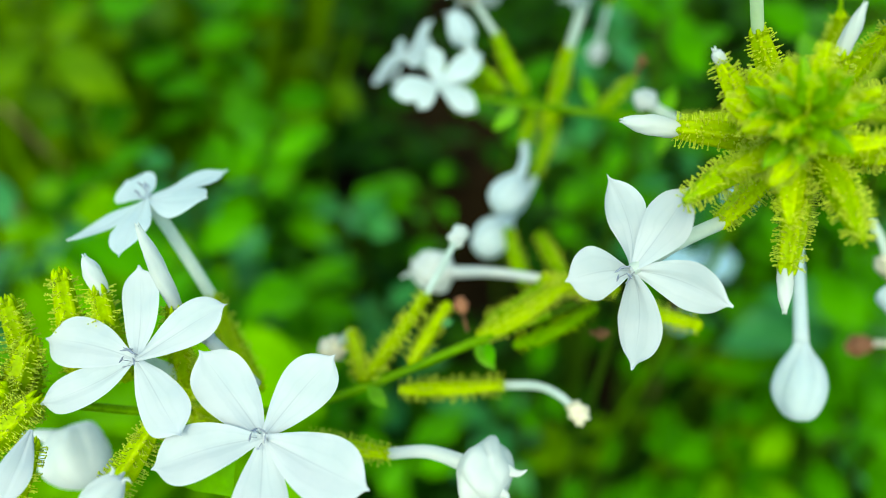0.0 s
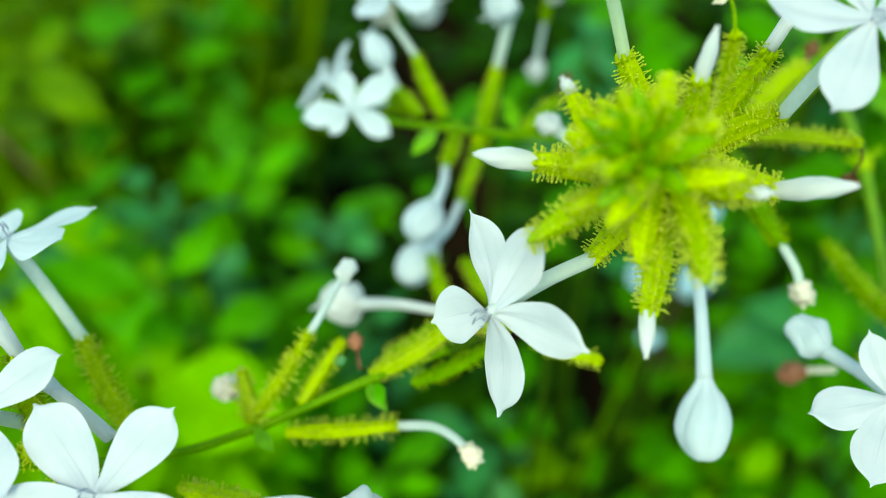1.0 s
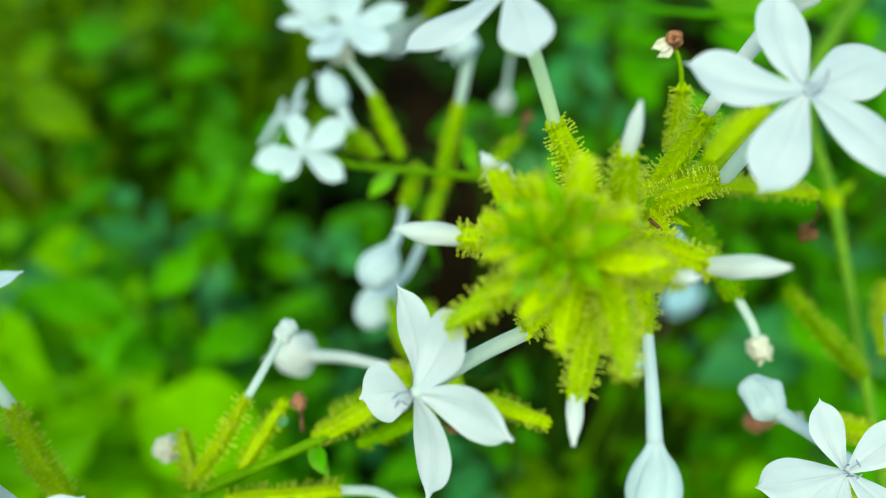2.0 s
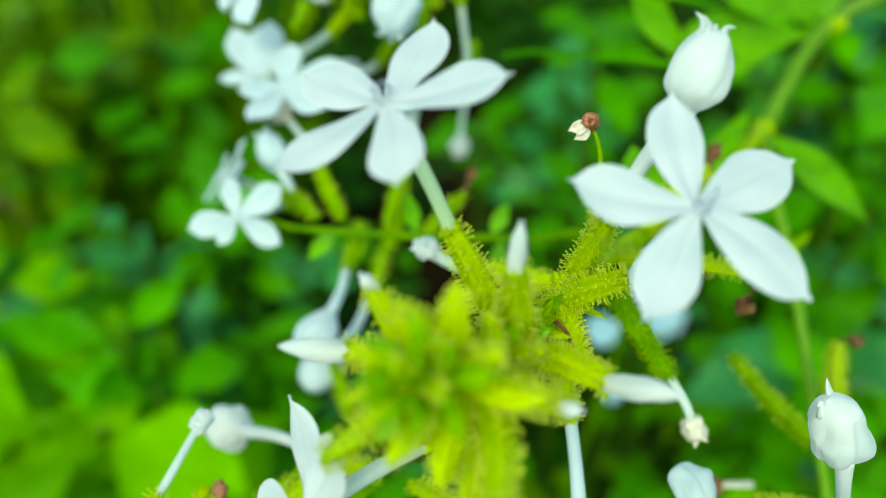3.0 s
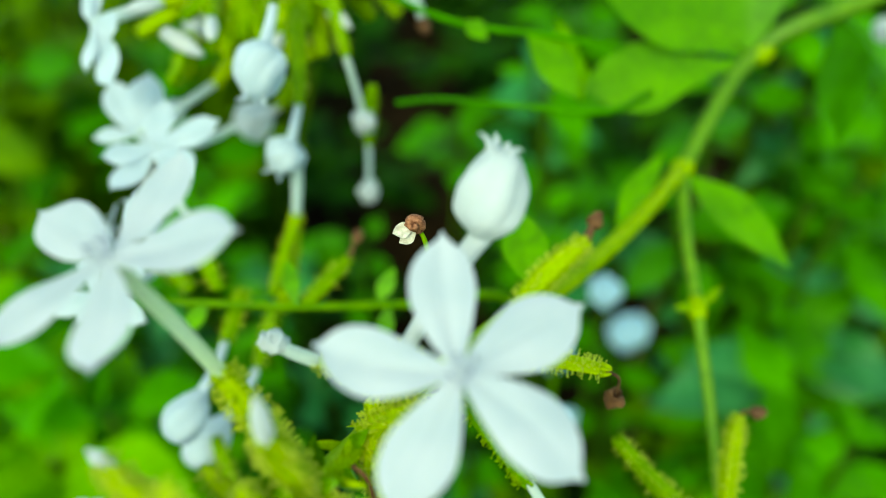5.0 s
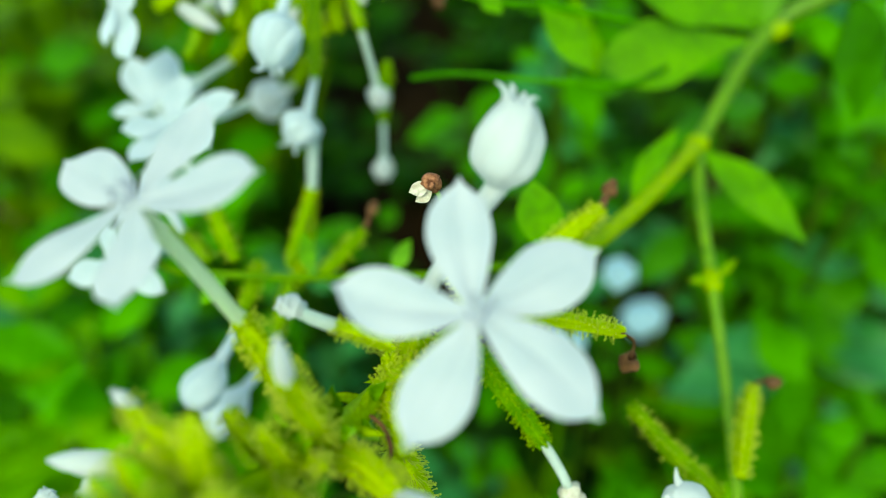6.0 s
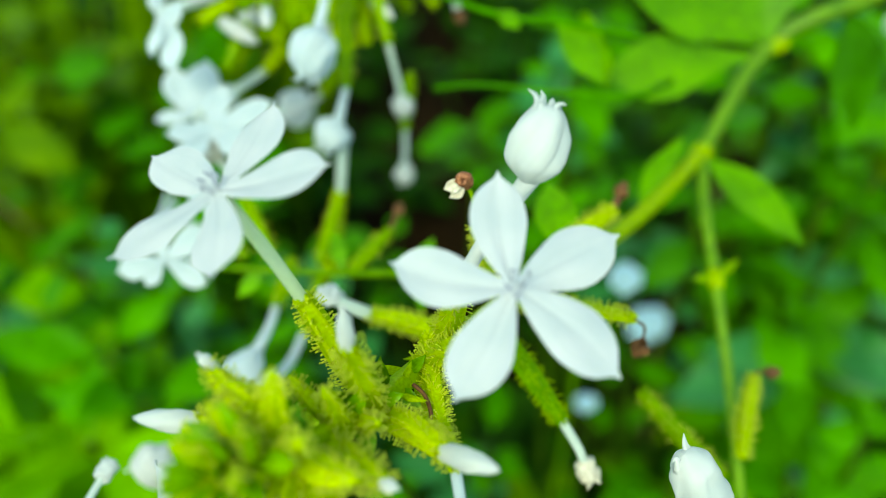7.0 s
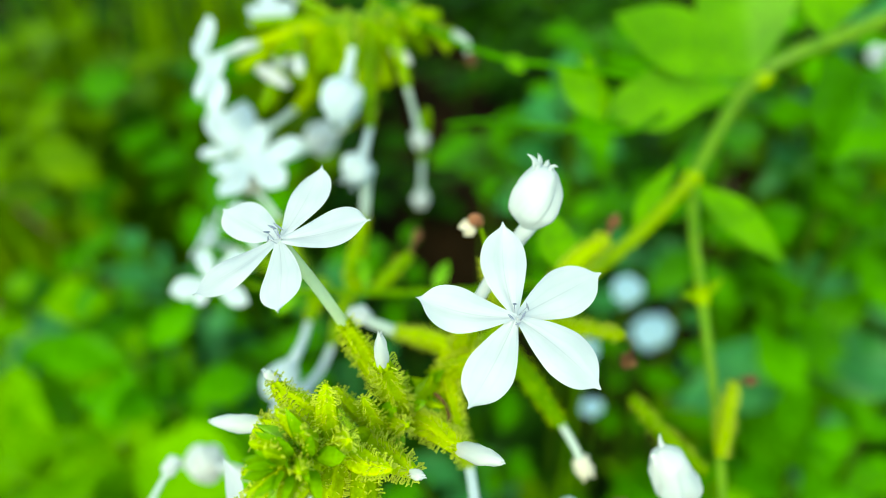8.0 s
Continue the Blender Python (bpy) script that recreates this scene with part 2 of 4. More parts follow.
def petal(parent, c, tip, n, width, material=WHITE, bow=0.06, cup=0.10, fine=True, blunt=0.0):
    """A stalked oval petal with a pointed tip, a folded midrib and wavy edges."""
    c, tip, n = Vector(c), Vector(tip), Vector(n)
    d = tip - c
    length = d.length
    d.normalize()
    side = n.cross(d).normalized()
    up = d.cross(side).normalized()
    twist, wave, lean = rnd.uniform(-0.10, 0.10), rnd.uniform(0, 6), rnd.uniform(-0.05, 0.05)
    bow += rnd.uniform(-0.03, 0.03)
    crease = rnd.uniform(0.05, 0.30)
    cup += rnd.uniform(-0.05, 0.05)
    hook, swing = rnd.uniform(-0.03, 0.05), rnd.uniform(-0.03, 0.03)

    def sheet(lift):
        def at(s, j):
            s = 1 - (1 - s) ** 1.6
            w = j * 2 - 1
            half = (between(PETAL_OUTLINE, s) * (1 - blunt) + between(BLUNT_OUTLINE, s) * blunt) * width * length / 2
            h = bow * math.sin(math.pi * s ** 0.8) * length - cup * w * w * half
            h += crease * abs(w) * half - 0.012 * length * math.exp(-(w / 0.12) ** 2) * (1 - s)
            h += 0.016 * length * math.sin(wave + s * 8 + w * 2) * abs(w) + twist * w * half * s * 1.5
            edge = 1 - abs(w) ** 4
            tail = max(0.0, (s - 0.88) / 0.12) * (1 - s) * 8
            return c + d * (length * s) + side * (half * w + length * (lean * math.sin(math.pi * s) + swing * tail)) + up * (h + lift * edge + hook * length * tail)
        return at
    shape = Shape()
    nu, nv = (25, 11) if fine else (13, 7)
    shape.grid(nu, nv, sheet(0.010))
    shape.grid(nu, nv, sheet(-0.010), flip=True)
    return part("petal", shape, material, parent)


def flower(shoot, c, tips, throat, width=0.47, stamens=True, fine=True, label="", neck=0.096, facing=None, bow=-0.04, petals=WHITE, tube=TUBE, blunt=0.3):
    """An open five-petalled flower; throat: the way from the calyx to the mouth."""
    c = Vector(c)
    axis = Vector(facing) if facing else c - Vector(throat[-1])
    axis.normalize()
    tips = [Vector(t) for t in tips]
    way = smooth([*throat, c], 14 if fine else 8)
    shape = Shape()
    shape.tube(way, lambda s: neck * (0.85 if s < 0.97 else 0.6), 12 if fine else 8, caps=False)
    body = part("flower", shape, tube, shoot, label)
    mean = sum(tips, Vector()) / len(tips)
    order = sorted(range(len(tips)), key=lambda i: math.atan2((tips[i] - mean).dot(axis.cross(axis.orthogonal())), (tips[i] - mean).dot(axis.orthogonal())))
    normal = Vector()
    for a, b in zip(order, order[1:] + order[:1]):
        normal += (tips[a] - c).cross(tips[b] - c)
    normal.normalize()
    if normal.dot(axis) < 0:
        normal.negate()
    normal = (normal * 0.75 + axis * 0.25).normalized()
    for k in range(len(tips)):
        petal(body, c + normal * 0.004 * k, tips[k], normal, width[k] if isinstance(width, tuple) else width * rnd.uniform(0.94, 1.06), petals, bow=bow, fine=fine, blunt=blunt)
    if stamens:
        a = normal.orthogonal().normalized()
        b = normal.cross(a)
        for k in range(5):
            ang = k * 1.2566 + rnd.uniform(-0.3, 0.3)
            out = a * math.cos(ang) + b * math.sin(ang)
            start = c + out * 0.05
            end = c + out * rnd.uniform(0.05, 0.12) + normal * rnd.uniform(0.11, 0.19)
            turn = (b * math.cos(ang) - a * math.sin(ang)) * rnd.uniform(0.02, 0.05)
            sh = Shape()
            sh.tube([start, (start + end) / 2, end], lambda s: 0.004, 5)
            sh.tube([end - turn - normal * 0.05, end - turn * 0.5 - normal * 0.02, end, end + turn * 0.5 + normal * 0.03, end + turn + normal * 0.055],
                    lambda s: 0.003 + 0.010 * math.sin(math.pi * min(max(s, 0.02), 0.98)), 6)
            part("anther", sh, LILAC, body, "small lilac anther")
    return body


def calyx(shoot, base, end, radius=0.118, hairs=300, teeth=True, material=CALYX, length=0.086, name="calyx"):
    """A ribbed tubular calyx set with stalked glands; without teeth it is still shut to a point."""
    base, end = Vector(base), Vector(end)
    d = (end - base).normalized()
    sag = d.orthogonal().normalized() * rnd.uniform(-0.06, 0.06)
    way = smooth([base, (base + end) / 2 + sag, end], 14)
    outline = ((0, 0.60), (0.15, 0.95), (0.4, 1.10), (0.75, 0.95), (1, 0.70)) if teeth else ((0, 0.6), (0.15, 1.0), (0.45, 1.12), (0.75, 0.88), (0.93, 0.50), (1, 0.18))
    shape = Shape()
    shape.tube(way, lambda s: radius * between(outline, s), 25, lambda s, a: 1 + 0.15 * math.cos(5 * a) + 0.04 * math.cos(10 * a))
    up = d.orthogonal().normalized()
    side = d.cross(up)
    if teeth:
        for k in range(5):
            a = 2 * math.pi * k / 5
            out = up * math.cos(a) + side * math.sin(a)
            foot = end + out * radius * 0.62
            shape.tube([foot - d * 0.05, foot + d * 0.03, foot + d * 0.075 - out * 0.015], lambda s: 0.040 * (1 - s) + 0.004, 5)
    body = part(name, shape, material, shoot)
    if hairs:
        fur = Shape()
        for k in range(hairs):
            s = rnd.uniform(0.02, 1.0)
            a = rnd.randrange(5) * 2 * math.pi / 5 + rnd.gauss(0, 0.26)
            x = s * 13
            i = min(int(x), 12)
            p = way[i].lerp(way[i + 1], x - i)
            out = up * math.cos(a) + side * math.sin(a)
            p = p + out * radius * between(outline, s) * 1.0
            q = p + (out + d * rnd.uniform(-0.05, 0.35) + up * rnd.uniform(-0.12, 0.12)).normalized() * length * rnd.uniform(0.5, 1.2)
            fur.tube([p, q], lambda s: 0.0075 - 0.0025 * s, 3, caps=False)
            fur.knob(q, rnd.uniform(0.011, 0.016))
        part("gland_hairs", fur, YOUNG if material is GREEN else HAIR, body, "yellow-green stalked sticky gland hairs", "stuff")
    return body


def bud(shoot, base, tip, radius=0.125, name="bud"):
    """A slender, twisted, unopened white bud."""
    base, tip = Vector(base), Vector(tip)
    d = (tip - base).normalized()
    way = smooth([base - d * 0.10, (base + tip) / 2, tip], 14)
    shape = Shape()
    outline = ((0, 0.74), (0.2, 0.94), (0.42, 1.0), (0.68, 0.82), (0.88, 0.52), (0.96, 0.38), (1, 0.30))
    shape.tube(way, lambda s: radius * between(outline, s), 20, lambda s, a: 1 + 0.09 * math.cos(5 * (a + s * 2.2)) * min(1, s * 3))
    for k in range(3):
        a = k * 2.1
        out = d.orthogonal().normalized()
        out.rotate(Matrix.Rotation(a, 3, d))
        shape.tube([tip - d * 0.03 + out * 0.012, tip + d * 0.04 + out * 0.02], lambda s: 0.018 * (1 - s) + 0.004, 5)
    return part(name, shape, PALE, shoot)


def balloon(shoot, base, tip, radius, throat=(), name="closed_flower", wild=0.12, material=PALE, tails=3, slim=False):
    """A faded flower whose petals have folded over into a loose, creased balloon."""
    base, tip = Vector(base), Vector(tip)
    d = tip - base
    length = d.length
    d.normalize()
    up = d.orthogonal().normalized()
    side = d.cross(up)
    seed = Vector((rnd.uniform(0, 50), rnd.uniform(0, 50), rnd.uniform(0, 50)))
    outline = ((0, 0.24), (0.08, 0.56), (0.24, 0.95), (0.42, 1.03), (0.62, 0.96), (0.80, 0.78), (0.92, 0.56), (0.985, 0.32), (1.0, 0.02))
    if slim:
        outline = ((0, 0.22), (0.12, 0.42), (0.30, 0.80), (0.52, 1.03), (0.72, 0.98), (0.88, 0.74), (0.97, 0.42), (1.0, 0.02))
    shape = Shape()
    spiral, step = rnd.uniform(0.7, 1.5), 0.05 + wild * 0.5

    def at(s, j):
        a = 2 * math.pi * j + spiral * s
        lap = j * 5 % 1.0
        overlap = lap if lap < 0.9 else (1 - lap) * 9
        r = radius * between(outline, s) * (1 + step * (overlap - 0.5) * math.sin(math.pi * min(1, 0.12 + s)) - 0.05 * math.cos(6.283 * lap))
        out = up * math.cos(a) + side * math.sin(a)
        p = base + d * length * s + out * r
        soft = min(1.0, (1 - s) * 5)
        return p + out * (noise.noise(p * 2.6 + seed) * 1.3 + noise.noise(p * 8.0 + seed) * 0.25) * wild * radius * soft + d * noise.noise(p * 3 - seed) * wild * radius * soft
    shape.grid(30, 60, at, wrap=True)
    for k in range(tails):
        a = k * 2.2 + rnd.uniform(0, 1)
        out = up * math.cos(a) + side * math.sin(a)
        reach, lift = rnd.uniform(0.3, 1.0), rnd.uniform(-0.25, 0.5)
        shape.tube(smooth([tip - d * radius * 0.55 + out * radius * 0.48, tip - d * radius * 0.12 + out * radius * 0.36, tip + out * radius * (0.32 + 0.2 * reach) + d * radius * (0.12 + lift * 0.15),
                    tip + out * radius * (0.42 + 0.45 * reach) + d * radius * (0.16 + lift * 0.5)], 9),
                   lambda s: radius * (0.21 * (1 - s) ** 0.9 + 0.012), 8, lambda s, a: 1.0 if abs(math.cos(a)) > 0.5 else 0.5)
    if throat:
        shape.tube(smooth([*throat, base + d * 0.05], 10), lambda s: 0.075 + 0.03 * s * s, 12)
    return part(name, shape, material, shoot)


def withered(shoot, throat, tip, radius=0.11, material=CREAM, tube=TUBE, neck=0.065, name="withered_flower"):
    """A spent flower: its tube, ending in a small crumpled knot."""
    tip = Vector(tip)
    last = Vector(throat[-1])
    d = (tip - last).normalized()
    shape = Shape()
    shape.tube(smooth([*throat, tip], 10), lambda s: neck * (1 - 0.15 * s), 10)
    body = part(name, shape, tube, shoot)
    knot = Shape()
    seed = Vector((rnd.uniform(0, 50), rnd.uniform(0, 50), rnd.uniform(0, 50)))
    up = d.orthogonal().normalized()
    side = d.cross(up)

    def at(s, j):
        a = 2 * math.pi * j
        r = radius * (0.12 + math.sin(math.pi * (0.1 + 0.85 * s)) * 0.95)
        out = up * math.cos(a) + side * math.sin(a)
        p = tip + d * radius * (2.6 * s - 0.8) + out * r
        return p + out * noise.noise(p * 11 + seed) * radius * 0.55 + d * noise.noise(p * 9 - seed) * radius * 0.4
    knot.grid(14, 18, at, wrap=True)
    for k in range(3):
        out = up * math.cos(k * 2.1) + side * math.sin(k * 2.1)
        a = tip + d * radius * 1.3 + out * radius * 0.4
        knot.tube([a, a + d * radius * 0.35 + out * radius * 0.2, a + d * radius * 0.45 + out * radius * 0.45], lambda s: radius * 0.25 * (1 - s) + 0.004, 5)
    part("crumpled_tip", knot, material, body)
    return body


def stem(shoot, points, r0, r1, n=30, material=STEM, name="stem"):
    shape = Shape()
    shape.tube(smooth(points, n), lambda s: r0 + (r1 - r0) * s, 12, lambda s, a: 1 + 0.05 * math.cos(7 * a))
    return part(name, shape, material, shoot)


def leaf_sheet(shape, base, tip, n, width, broad=1.0, fold=0.18, droop=0.10, nu=9, nv=5, wave=0.0, thick=0.012):
    base, tip, n = Vector(base), Vector(tip), Vector(n)
    d = tip - base
    length = d.length
    d.normalize()
    side = n.cross(d).normalized()
    up = d.cross(side)
    outline = ((0, 0.06), (0.12, 0.42), (0.35, 0.95), (0.5, 1.0), (0.72, 0.74), (0.9, 0.28), (1, 0.01))
    ph = rnd.uniform(0, 6)

    def at(lift):
        def f(s, j):
            w = j * 2 - 1
            half = between(outline, s ** broad) * width / 2
            h = fold * abs(w) * half - droop * length * s * s + wave * length * math.sin(ph + s * 9 + w * 3) * abs(w)
            return base + d * length * s + side * half * w + up * (h + lift * (1 - w * w))
        return f
    shape.grid(nu, nv, at(thick))
    if thick:
        shape.grid(nu, nv, at(-thick), flip=True)


def leaf(parent, base, tip, n, width, material=LEAF, name="leaf", **more):
    shape = Shape()
    leaf_sheet(shape, base, tip, n, width, nu=16, nv=9, **more)
    return part(name, shape, material, parent)


# ---------------------------------------------------------------- ground
def ground_sheet():
    sh = Shape()

    def at(s, j):
        x, y = (s * 2 - 1), (j * 2 - 1)
        x, y = math.copysign(abs(x) ** 4, x) * 40000, math.copysign(abs(y) ** 4, y) * 40000
        near = max(0.0, 1 - math.hypot(x, y - 40) / 600)
        return Vector((x, y + 40, near * 6 * noise.noise((x * 0.03, y * 0.03, 0)) + near * 1.5 * noise.noise((x * 0.15, y * 0.15, 5)) - 1))
    sh.grid(110, 110, at, flip=False)
    return part("ground", sh, SOIL, None, "dark bare soil under low plants", "structure")


ground_sheet()


HOLLOWS = ((-11, 66, 7), (-12, 48, 6), (-24, 72, 6), (-4, 70, 8), (3, 72, 7), (-29, 63, 5), (10, 40, 6), (4, 34, 5))


def undergrowth():
    """The carpet of low leafy plants behind the flowers."""
    sh = Shape()
    r = random.Random(3)
    for plant in range(900):
        x, y = r.uniform(-95, 105), r.uniform(-5, 190)
        top = 19 + 9 * noise.noise((x * 0.035, y * 0.035, 2.0)) + 7 * noise.noise((x * 0.09, y * 0.09, 7.0))
        top += max(-8, min(6, (y - 40) * -0.05))
        top *= r.uniform(0.45, 1.1)
        for hx, hy, reach in HOLLOWS:
            if math.hypot(x - hx, y - hy) < reach:
                top *= 0.3
        lx, ly = r.gauss(0, 2), r.gauss(0, 2)
        foot, head = Vector((x, y, 0)), Vector((x + lx, y + ly, max(top, 3)))
        sh.tube([foot, foot.lerp(head, 0.5) + Vector((lx * 0.2, 0, 0)), head], lambda s: 0.28 - 0.16 * s, 4, caps=False)
        for k in range(r.randint(5, 9)):
            s = r.uniform(0.45, 1.0)
            p = foot.lerp(head, s)
            a = r.uniform(0, 6.283)
            size = r.uniform(3.5, 7.5)
            out = Vector((math.cos(a), math.sin(a), r.uniform(-0.25, 0.55))).normalized()
            n = Vector((r.gauss(0, 0.3), r.gauss(0, 0.3) - 0.2, 1)).normalized()
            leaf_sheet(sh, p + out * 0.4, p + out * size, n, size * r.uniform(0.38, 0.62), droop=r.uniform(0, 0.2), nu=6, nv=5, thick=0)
    for plant in range(5200):
        a, d = r.uniform(0, 6.283), 100 + 480 * r.random() ** 0.7
        x, y = math.cos(a) * d, math.sin(a) * d + 80
        if -98 < x < 108 and -8 < y < 193:
            continue
        top = (18 + 12 * noise.noise((x * 0.02, y * 0.02, 2.0))) * r.uniform(0.4, 1.1) * (1.15 - d / 700)
        for k in range(5):
            a = r.uniform(0, 6.283)
            size = r.uniform(4, 9)
            p = Vector((x, y, max(2, top * r.uniform(0.5, 1))))
            out = Vector((math.cos(a), math.sin(a), r.uniform(-0.3, 0.5))).normalized()
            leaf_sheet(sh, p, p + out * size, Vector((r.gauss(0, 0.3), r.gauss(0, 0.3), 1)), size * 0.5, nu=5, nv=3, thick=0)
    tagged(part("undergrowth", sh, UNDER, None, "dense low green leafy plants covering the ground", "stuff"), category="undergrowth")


undergrowth()


def leafy_plant(head, size, material):
    """A low broad-leaved plant: a thin stalk with a loose rosette of leaves at its top."""
    head = Vector(head)
    r = random.Random(int(head.x * 97 + head.y * 31))
    foot = Vector((head.x + r.uniform(-3, 3), head.y + r.uniform(0, 5), 0))
    plant = thing("leafy_plant", foot, LEAFY_LABELS[material.name], "plant", "leafy plants")
    sh = Shape()
    sh.tube(smooth([foot, foot.lerp(head, 0.5) + Vector((r.uniform(-2, 2), r.uniform(-1, 2), 0)), head], 12), lambda s: 0.4 - 0.2 * s, 7)
    part("stalk", sh, STALK, plant)
    turn = r.uniform(0, 6.28)
    count = r.randint(9, 12)
    if material is LIME:
        count, size = count + 3, size * 1.1
    for k in range(count):
        a = turn + k * 2.4 + r.uniform(-0.5, 0.5)
        drop = 0 if k < 3 else r.uniform(0.5, 9.0)
        at = head.lerp(foot, drop / head.z)
        out = Vector((math.cos(a), math.sin(a), r.uniform(-0.4, 0.7))).normalized()
        n = Vector((r.gauss(0, 0.5), r.gauss(0, 0.45) - 0.4, 1)).normalized()
        long = size * r.uniform(0.5, 1.15)
        leaf(plant, at + out * r.uniform(0.2, 1.2), at + out * long, n, long * r.uniform(0.30, 0.52) * (1.4 if material is LIME else 1.0), material, droop=r.uniform(0.0, 0.3), wave=0.03)


LEAFY_LABELS = {
    "leaf_bright": "bright green broad-leaved plant growing on the ground",
    "leaf_lime": "lime green broad-leaved plant in patchy sun",
    "leaf_sky_tinted": "shiny-leaved green plant on the ground, blue sky reflection in colour",
    "leaf_sky_glare": "green broad-leaved plant near the flowers, sky glare in leaf colour",
    "leaf_middle": "mid-green broad-leaved plant among other low plants",
    "leaf_olive": "olive yellowish-green low plant in the shade",
}
leafy_plant((-17.0, 30.6, 37.6), 5.3, BRIGHT)
leafy_plant((-15.6, 18.9, 38.4), 7.0, LIME)
leafy_plant((-13.4, 20.5, 36.2), 6.4, LIME)
leafy_plant((-17.2, 20.0, 40.0), 6.4, LIME)
leafy_plant((-12.6, 18.4, 35.4), 5.6, LIME)
leafy_plant((-15.2, 17.4, 37.2), 6.4, LIME)
leafy_plant((-17.6, 18.2, 39.2), 6.0, LIME)
leafy_plant((-13.8, 19.4, 42.8), 6.2, LIME)
leafy_plant((-10.9, 18.6, 42.0), 6.2, LIME)
leafy_plant((-13.4, 17.0, 43.7), 6.2, LIME)
leafy_plant((-13.4, 21.4, 41.1), 6.2, LIME)
leafy_plant((-15.3, 21.4, 42.3), 6.2, LIME)
leafy_plant((-7.5, 25.9, 35.3), 4.6, BRIGHT)
leafy_plant((-1.9, 21.1, 33.6), 4.2, BRIGHT)
leafy_plant((-4.8, 23.4, 34.2), 4.2, MIDDLE)
leafy_plant((21.4, 31.9, 51.0), 5.2, MIDDLE)
leafy_plant((20.5, 28.3, 49.0), 4.6, MIDDLE)
leafy_plant((25.0, 35.1, 48.8), 5.6, OLIVE)
leafy_plant((22.0, 27.7, 50.4), 4.6, MIDDLE)
leafy_plant((-32.0, 59.8, 43.0), 7.0, OLIVE)
leafy_plant((-26.0, 44.2, 43.6), 5.4, OLIVE)
leafy_plant((-27.6, 55.4, 41.0), 6.0, MIDDLE)
leafy_plant((-33.8, 65.5, 39.2), 7.5, OLIVE)
leafy_plant((-14.5, 25.5, 35.0), 4.1, BRIGHT)
leafy_plant((-12.7, 38.6, 37.4), 4.6, BRIGHT)
leafy_plant((-17.9, 39.1, 37.5), 3.6, TEAL)
leafy_plant((-13.9, 37.0, 33.2), 3.2, TEAL)
leafy_plant((-20.3, 29.7, 42.1), 4.3, LIME)
leafy_plant((-22.3, 29.6, 37.3), 3.7, TEAL)
leafy_plant((-21.2, 27.1, 42.6), 5.0, SHEEN)
leafy_plant((-20.8, 24.3, 42.7), 4.6, SHEEN)
leafy_plant((-8.4, 34.4, 31.7), 3.4, BRIGHT)
leafy_plant((-14.4, 33.9, 29.3), 4.9, OLIVE)
leafy_plant((-20.9, 34.5, 37.8), 3.8, OLIVE)
leafy_plant((-20.9, 32.8, 36.1), 4.2, MIDDLE)
leafy_plant((-19.6, 29.2, 35.2), 4.4, MIDDLE)
leafy_plant((-12.5, 46.0, 36.4), 4.3, MIDDLE)
leafy_plant((-25.7, 45.3, 36.9), 5.0, MIDDLE)
leafy_plant((-18.4, 51.3, 36.2), 5.2, MIDDLE)
leafy_plant((-30.3, 54.3, 38.4), 6.7, OLIVE)
leafy_plant((-26.4, 61.4, 38.1), 7.1, OLIVE)
leafy_plant((-19.8, 64.0, 37.8), 6.0, MIDDLE)
leafy_plant((21.9, 26.1, 40.6), 6.2, SHEEN)
leafy_plant((24.9, 29.6, 42.5), 5.1, TEAL)
leafy_plant((18.2, 32.2, 38.5), 3.5, TEAL)
leafy_plant((15.5, 37.1, 39.5), 4.1, TEAL)
leafy_plant((24.3, 34.8, 48.0), 6.1, BRIGHT)
leafy_plant((20.7, 19.7, 43.4), 5.6, BRIGHT)
leafy_plant((18.7, 19.8, 40.0), 4.7, MIDDLE)
leafy_plant((20.4, 22.2, 42.3), 5.3, MIDDLE)
leafy_plant((10.9, 47.0, 44.6), 4.4, TEAL)
leafy_plant((14.9, 22.2, 35.3), 4.2, MIDDLE)
leafy_plant((5.5, 26.6, 31.9), 4.6, MIDDLE)
leafy_plant((22.0, 36.1, 44.5), 4.6, OLIVE)
leafy_plant((21.8, 31.8, 42.7), 4.4, MIDDLE)
leafy_plant((3.8, 26.8, 28.0), 4.4, TEAL)
leafy_plant((16.4, 21.0, 32.6), 5.4, LIME)
leafy_plant((21.2, 27.3, 40.0), 6.4, BRIGHT)
leafy_plant((14.1, 31.2, 33.8), 4.4, MIDDLE)
leafy_plant((15.6, 27.2, 33.9), 4.2, OLIVE)
leafy_plant((-3.8, 33.4, 30.4), 4.2, TEAL)
leafy_plant((8.7, 26.0, 28.2), 3.7, OLIVE)
leafy_plant((-21.6, 26.9, 39.5), 4.7, TEAL)
leafy_plant((-12.2, 40.7, 36.9), 5.2, BRIGHT)
leafy_plant((-6.9, 39.5, 34.0), 4.4, MIDDLE)
leafy_plant((-9.8, 32.5, 33.4), 4.4, BRIGHT)
leafy_plant((-8.6, 28.7, 32.5), 4.2, BRIGHT)
leafy_plant((17.9, 24.9, 33.2), 4.2, OLIVE)
leafy_plant((13.3, 21.7, 31.8), 4.1, MIDDLE)
leafy_plant((9.2, 21.4, 30.4), 3.7, MIDDLE)
leafy_plant((21.2, 21.9, 35.8), 4.1, BRIGHT)
leafy_plant((-31.8, 56.0, 38.0), 7.4, OLIVE)
leafy_plant((-21.9, 57.3, 36.6), 6.2, MIDDLE)
leafy_plant((-11.1, 57.5, 35.8), 5.0, OLIVE)
leafy_plant((5.9, 51.5, 37.3), 5.3, MIDDLE)
leafy_plant((14.2, 43.9, 38.8), 5.4, MIDDLE)
leafy_plant((10.6, 42.9, 36.0), 4.5, BRIGHT)
